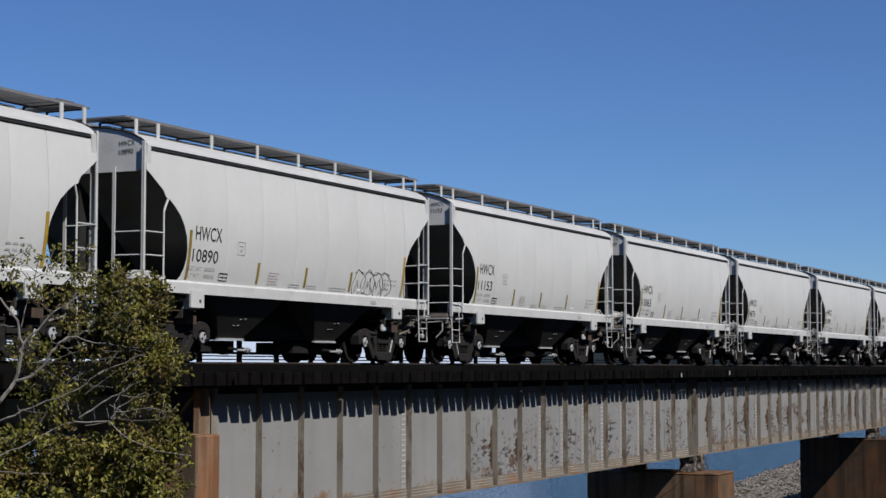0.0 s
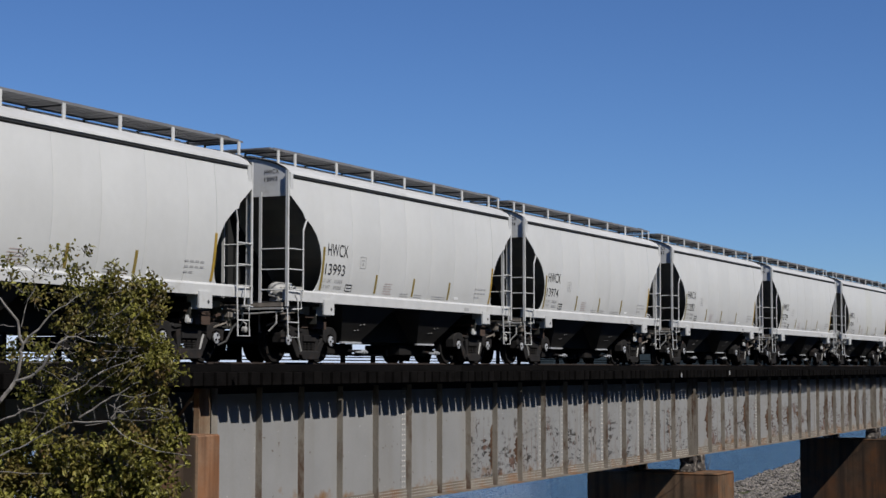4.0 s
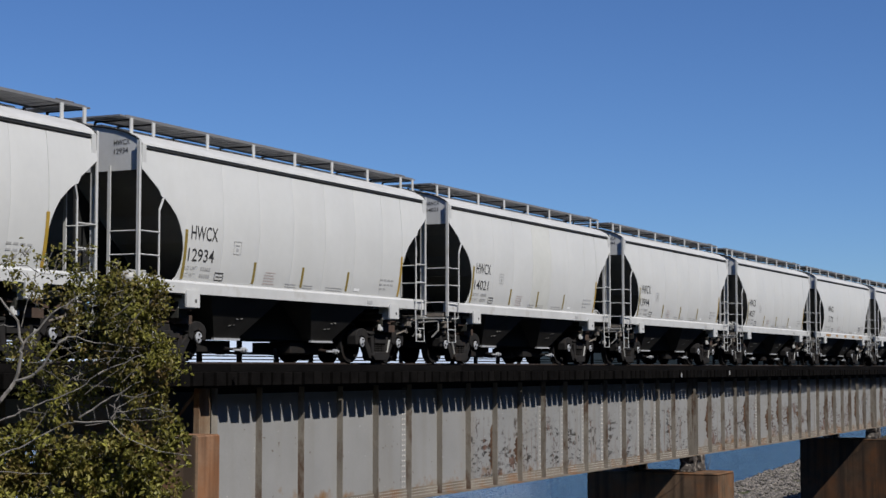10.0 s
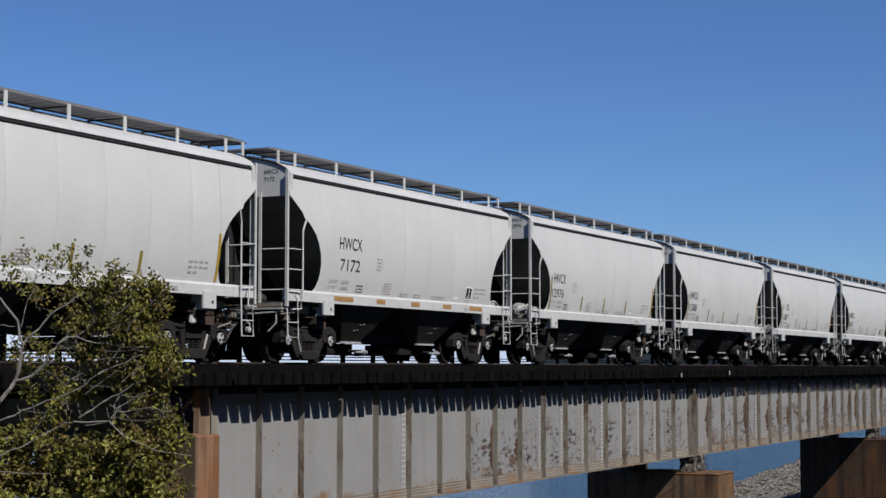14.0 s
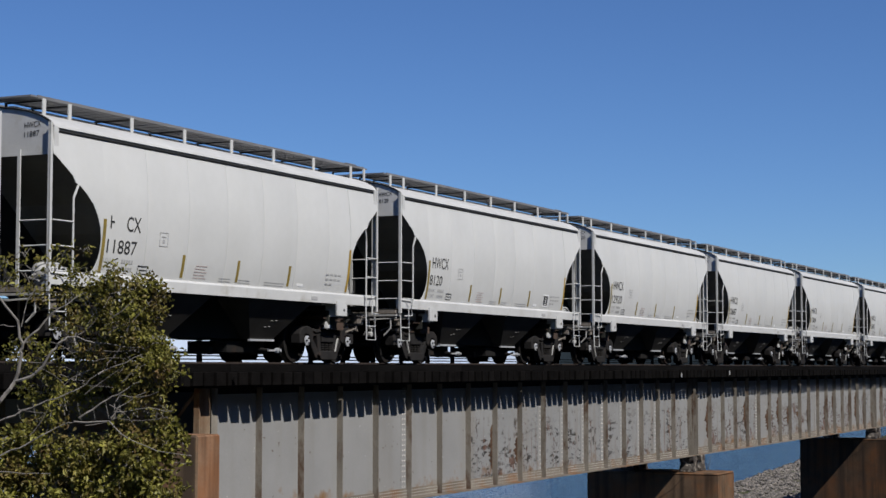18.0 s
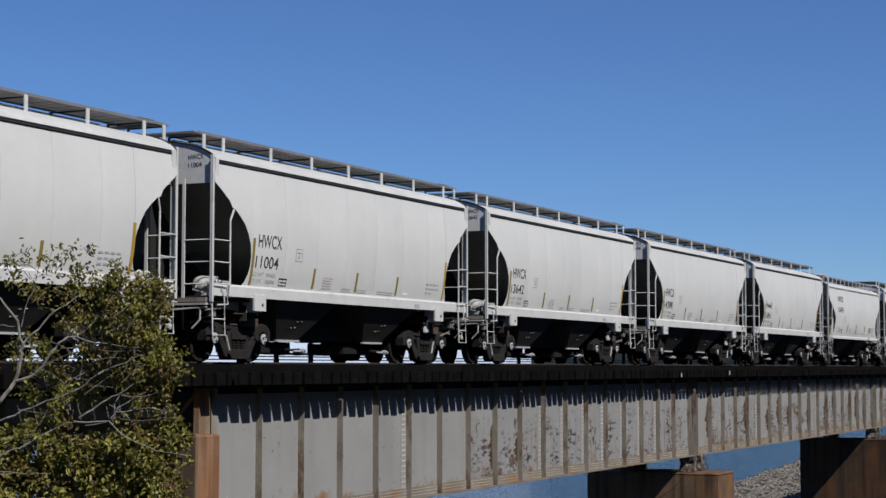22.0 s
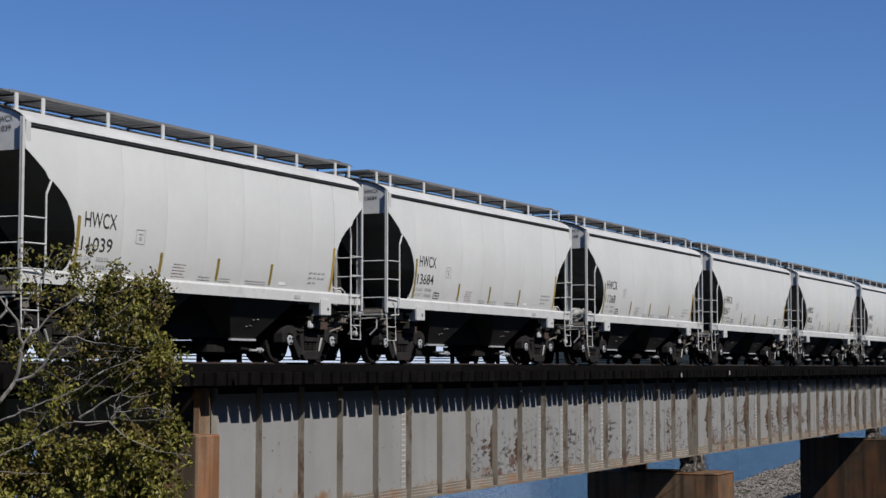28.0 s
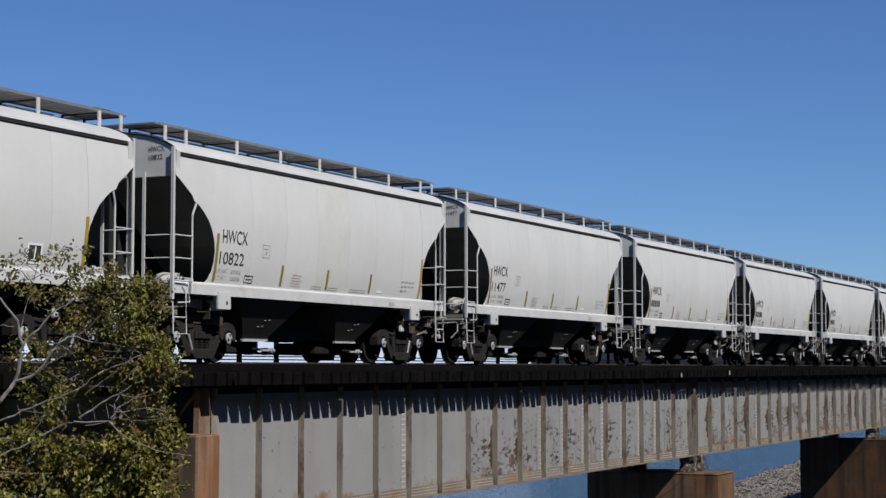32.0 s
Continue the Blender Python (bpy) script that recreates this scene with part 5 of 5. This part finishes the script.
    # clumps of leaves on their twigs: centre (r, d, z) and reach
    spots = [(0.95, 0.1, 0.68, 0.24, 120), (1.15, 0.0, 0.60, 0.28, 190), (0.85, 0.1, 0.45, 0.33, 180), (1.35, 0.0, 0.35, 0.36, 300), (1.6, -0.05, 0.42, 0.26, 190),
             (1.5, 0.0, 0.05, 0.36, 300), (1.75, 0.0, -0.15, 0.30, 190), (1.05, 0.15, 0.02, 0.38, 260), (0.7, 0.2, -0.15, 0.36, 190), (0.3, 0.25, -0.3, 0.36, 180),
             (0.15, 0.2, 0.15, 0.34, 170), (1.75, 0.0, 0.52, 0.20, 110), (1.5, 0.0, 0.60, 0.22, 110), (0.72, 0.1, 0.80, 0.16, 45), (0.0, 0.05, -1.05, 0.40, 260), (0.3, 0.05, -1.1, 0.40, 260), (0.62, 0.12, 0.56, 0.30, 140), (0.6, 0.1, 0.15, 0.32, 150), (0.55, 0.15, -0.45, 0.34, 170), (0.3, 0.15, 0.5, 0.28, 85), (0.25, 0.1, 0.75, 0.22, 55), (0.05, 0.1, 0.72, 0.24, 60), (0.45, 0.05, 0.80, 0.2, 35), (0.1, 0.3, -1.0, 0.5, 260), (1.2, 0.15, -0.35, 0.38, 240), (1.6, 0.0, -0.5, 0.34, 210),
             (1.2, 0.0, -0.95, 0.40, 420), (1.6, 0.0, -0.98, 0.36, 380), (0.8, 0.1, -0.95, 0.40, 300), (0.4, 0.1, -0.85, 0.36, 220), (0.05, 0.1, -0.75, 0.36, 200),
             (1.3, 0.0, -1.35, 0.42, 420), (0.7, 0.0, -1.35, 0.42, 380), (0.1, 0.0, -1.3, 0.42, 320), (1.75, 0.0, -1.35, 0.34, 280), (1.9, 0.0, -0.78, 0.2, 70),
             (-0.4, 0.1, 0.0, 0.5, 260), (-0.8, 0.1, 0.5, 0.5, 260), (-1.0, 0.1, -0.5, 0.5, 260), (-0.5, 0.1, -1.1, 0.5, 260), (1.0, 0.5, -0.5, 0.5, 260), (0.4, 0.5, -0.2, 0.5, 220),
             (1.0, 0.5, 0.2, 0.4, 180), (1.0, 0.6, -1.1, 0.5, 260), (1.84, -0.05, -0.12, 0.2, 90), (1.86, 0.0, -0.42, 0.17, 70), (2.0, 0.05, -0.74, 0.16, 45), (2.14, 0.05, -0.80, 0.11, 14), (1.78, 0.0, 0.14, 0.18, 60),
             (0.78, -0.1, 0.97, 0.10, 12), (0.6, -0.1, 0.92, 0.10, 12), (0.25, -0.1, 0.92, 0.12, 12), (0.08, -0.1, 0.86, 0.14, 18), (1.0, 0.0, 0.84, 0.12, 14)]
    for r, d, z, reach, count in spots:
        c = spot(r if r < 1 else 1.03 + (r - 1) * (0.5 if z > 0.3 else 0.53 if z > -0.7 else 0.57), d, z)
        count = int(count * (2.0 if z > 0.2 else 2.5 if z > -0.6 else 2.4) * (0.45 if 0.45 < r < 1.9 and -0.65 < z < -0.3 else 0.5 if r < 0.5 and z > -0.6 else 1.25 if r > 1.0 and -0.3 < z < 0.5 else 1.0))
        bm = bmesh.new()
        tips = []
        for k in range(max(5, count // 30)):
            v = Vector((rnd.gauss(0, 1), rnd.gauss(0, 1), rnd.gauss(0, 1))).normalized() * reach * rnd.uniform(0.5, 1.08)
            s0 = Vector((rnd.uniform(-1, 1), rnd.uniform(-1, 1), rnd.uniform(-1, 0.3))) * reach * 0.3
            mid = s0.lerp(v, 0.5) + Vector((0, 0, 0.03))
            tube(bm, [s0, mid, v], 0.0045, 4, 0.002)
            tips.append((mid, v))
        for f in bm.faces:
            f.material_index = 1
        for k in range(count):
            mid, tip = rnd.choice(tips)
            v = mid.lerp(tip, rnd.uniform(0.1, 1.05)) + Vector((rnd.gauss(0, 1), rnd.gauss(0, 1), rnd.gauss(0, 1))) * 0.036
            big = 0.74 if z > -0.6 else 0.95
            ln, wd = rnd.uniform(0.042, 0.078) * big, rnd.uniform(0.024, 0.042) * big
            rot = Euler((rnd.uniform(-1.2, 1.2), rnd.uniform(-1.2, 1.2), rnd.uniform(0, 6.28))).to_matrix()
            fold = rnd.uniform(0.1, 0.5) * wd
            shape = [(0, 0, 0), (0.35 * ln, wd * 0.5, fold), (0.75 * ln, wd * 0.38, fold), (ln, 0, -0.1 * ln), (0.75 * ln, -wd * 0.38, fold), (0.35 * ln, -wd * 0.5, fold)]
            q = [bm.verts.new(v + rot @ Vector(p)) for p in shape]
            bm.faces.new((q[0], q[1], q[2], q[3]))
            bm.faces.new((q[0], q[3], q[4], q[5]))
        ob = part("leaf_clump", bm, [M["leaf"], M["bark"]], top, at=c, kind="stuff")
        CLUMPS.append((ob, c))


tree()


# ---- a bird over the train ----
def build_bird():
    bird = thing("bird", "small dark bird in flight above the train", "bird")
    bm = bmesh.new()
    tube(bm, [(-0.07, 0, 0), (-0.03, 0, 0.004), (0.03, 0, 0.004), (0.08, 0, 0)], 0.02, 6, 0.008)
    part("body", bm, M["bird"], bird)
    for sy in (-1, 1):
        bm = bmesh.new()
        prism(bm, [(-0.03, 0.01), (0.02, 0.01), (0.0, 0.12), (-0.02, 0.13)], 0.0, 0.006, "z")
        for v in bm.verts:
            v.co.y *= sy
            v.co.z += abs(v.co.y) * 0.3
        bmesh.ops.recalc_face_normals(bm, faces=bm.faces)
        part("wing", bm, M["bird"], bird)
    return bird


BIRD = build_bird()


# ---- an insect close to the viewer ----
def build_insect():
    fly = thing("flying_insect", "tiny dark flying insect in the open air", "insect")
    bm = bmesh.new()
    tube(bm, [(-0.005, 0, 0), (-0.003, 0, 0.0004), (0.001, 0, 0.0006), (0.004, 0, 0.0003), (0.0055, 0, 0)], 0.0016, 6, 0.001)
    part("body", bm, M["bird"], fly)
    for sy in (-1, 1):
        bm = bmesh.new()
        prism(bm, [(-0.003, 0.001), (0.001, 0.001), (0.0, 0.006), (-0.003, 0.0065)], 0.0010, 0.0013, "z")
        for v in bm.verts:
            v.co.y *= sy
            v.co.z += abs(v.co.y) * 0.2
        bmesh.ops.recalc_face_normals(bm, faces=bm.faces)
        part("wing", bm, M["bird"], fly)
    return fly


INSECT = build_insect()


# ---- what moves ----
def motions():
    times = [i * 0.5 for i in range(65)]
    for i, car in TRAIN.items():
        rows = [(t, pose(40 + SLACK.get(i, 0) + PITCH * (i - passed(t)), TRACK_Y, 0)) for t in times]
        walk(car, rows)
        # wheels roll while the car passes the bank
        span = [k / FPS for k in range(0, 32 * FPS + 1) if -2 < 40 + PITCH * (i - passed(k / FPS)) < 96]
        for wheel in [o for o in car.children_recursive if o.name.startswith("wheelset")]:
            at = Vector(wheel.location)
            rows = []
            for t in span:
                turn = math.degrees(PITCH * (i - passed(t)) / WHEEL_R)
                rows.append((t, pose(at.x, at.y, at.z, 0, turn % 360, 0)))
            if not rows:
                continue
            if span[0] > 0:
                rows.insert(0, (0.0, rows[0][1]))
            if span[-1] < 32:
                rows.append((32.0, rows[-1][1]))
            walk(wheel, rows)
    # the bird crosses from the open sky on the far end towards the near one
    here, way = Vector((46.61, 17.91, 4.67)), Vector((-12.9, 27.1, 0.0))
    walk(BIRD, [(t, Matrix.Translation(here + way * (t - 23.0)) @ pose(0, 0, 0, 0, 0, 115)) for t in (0.0, 8.0, 16.0, 23.0, 32.0)])
    # the insect hovers above the bank, darts across and hovers again
    here, way = Vector((3.632, 1.506, 0.624)), Vector((1.84, -4.2, -2.271))
    rows = [(t, Vector((2.9 + 0.1 * math.sin(t), 3.1 + 0.1 * math.cos(1.3 * t), 1.45))) for t in (0.0, 5.0, 10.0, 15.0, 20.0)]
    rows += [(t, here + way * (t - 21.0)) for t in (20.7, 20.8, 20.9, 21.0, 21.1, 21.2, 21.3)]
    rows += [(t, Vector((4.5 + 0.1 * math.sin(t), -0.9 + 0.1 * math.cos(1.3 * t), -0.45))) for t in (22.0, 25.0, 28.0, 32.0)]
    walk(INSECT, [(t, Matrix.Translation(p) @ pose(0, 0, 0, 0, 0, -66)) for t, p in rows])
    rnd = random.Random(8)
    for ob, c in CLUMPS:
        ph, amp = rnd.uniform(0, 6.28), rnd.uniform(1.0, 2.5)
        rows = []
        for k in range(41):
            t = k * 0.8
            a = amp * (math.sin(1.3 * t + ph) + 0.6 * math.sin(2.9 * t + 2 * ph))
            sway = 0.012 * math.sin(0.9 * t + c.x) + 0.006 * math.sin(2.1 * t + ph)
            rows.append((t, pose(c.x + sway, c.y - sway, c.z + 0.3 * sway, a, 0.7 * a, 0.5 * a)))
        walk(ob, rows)


motions()
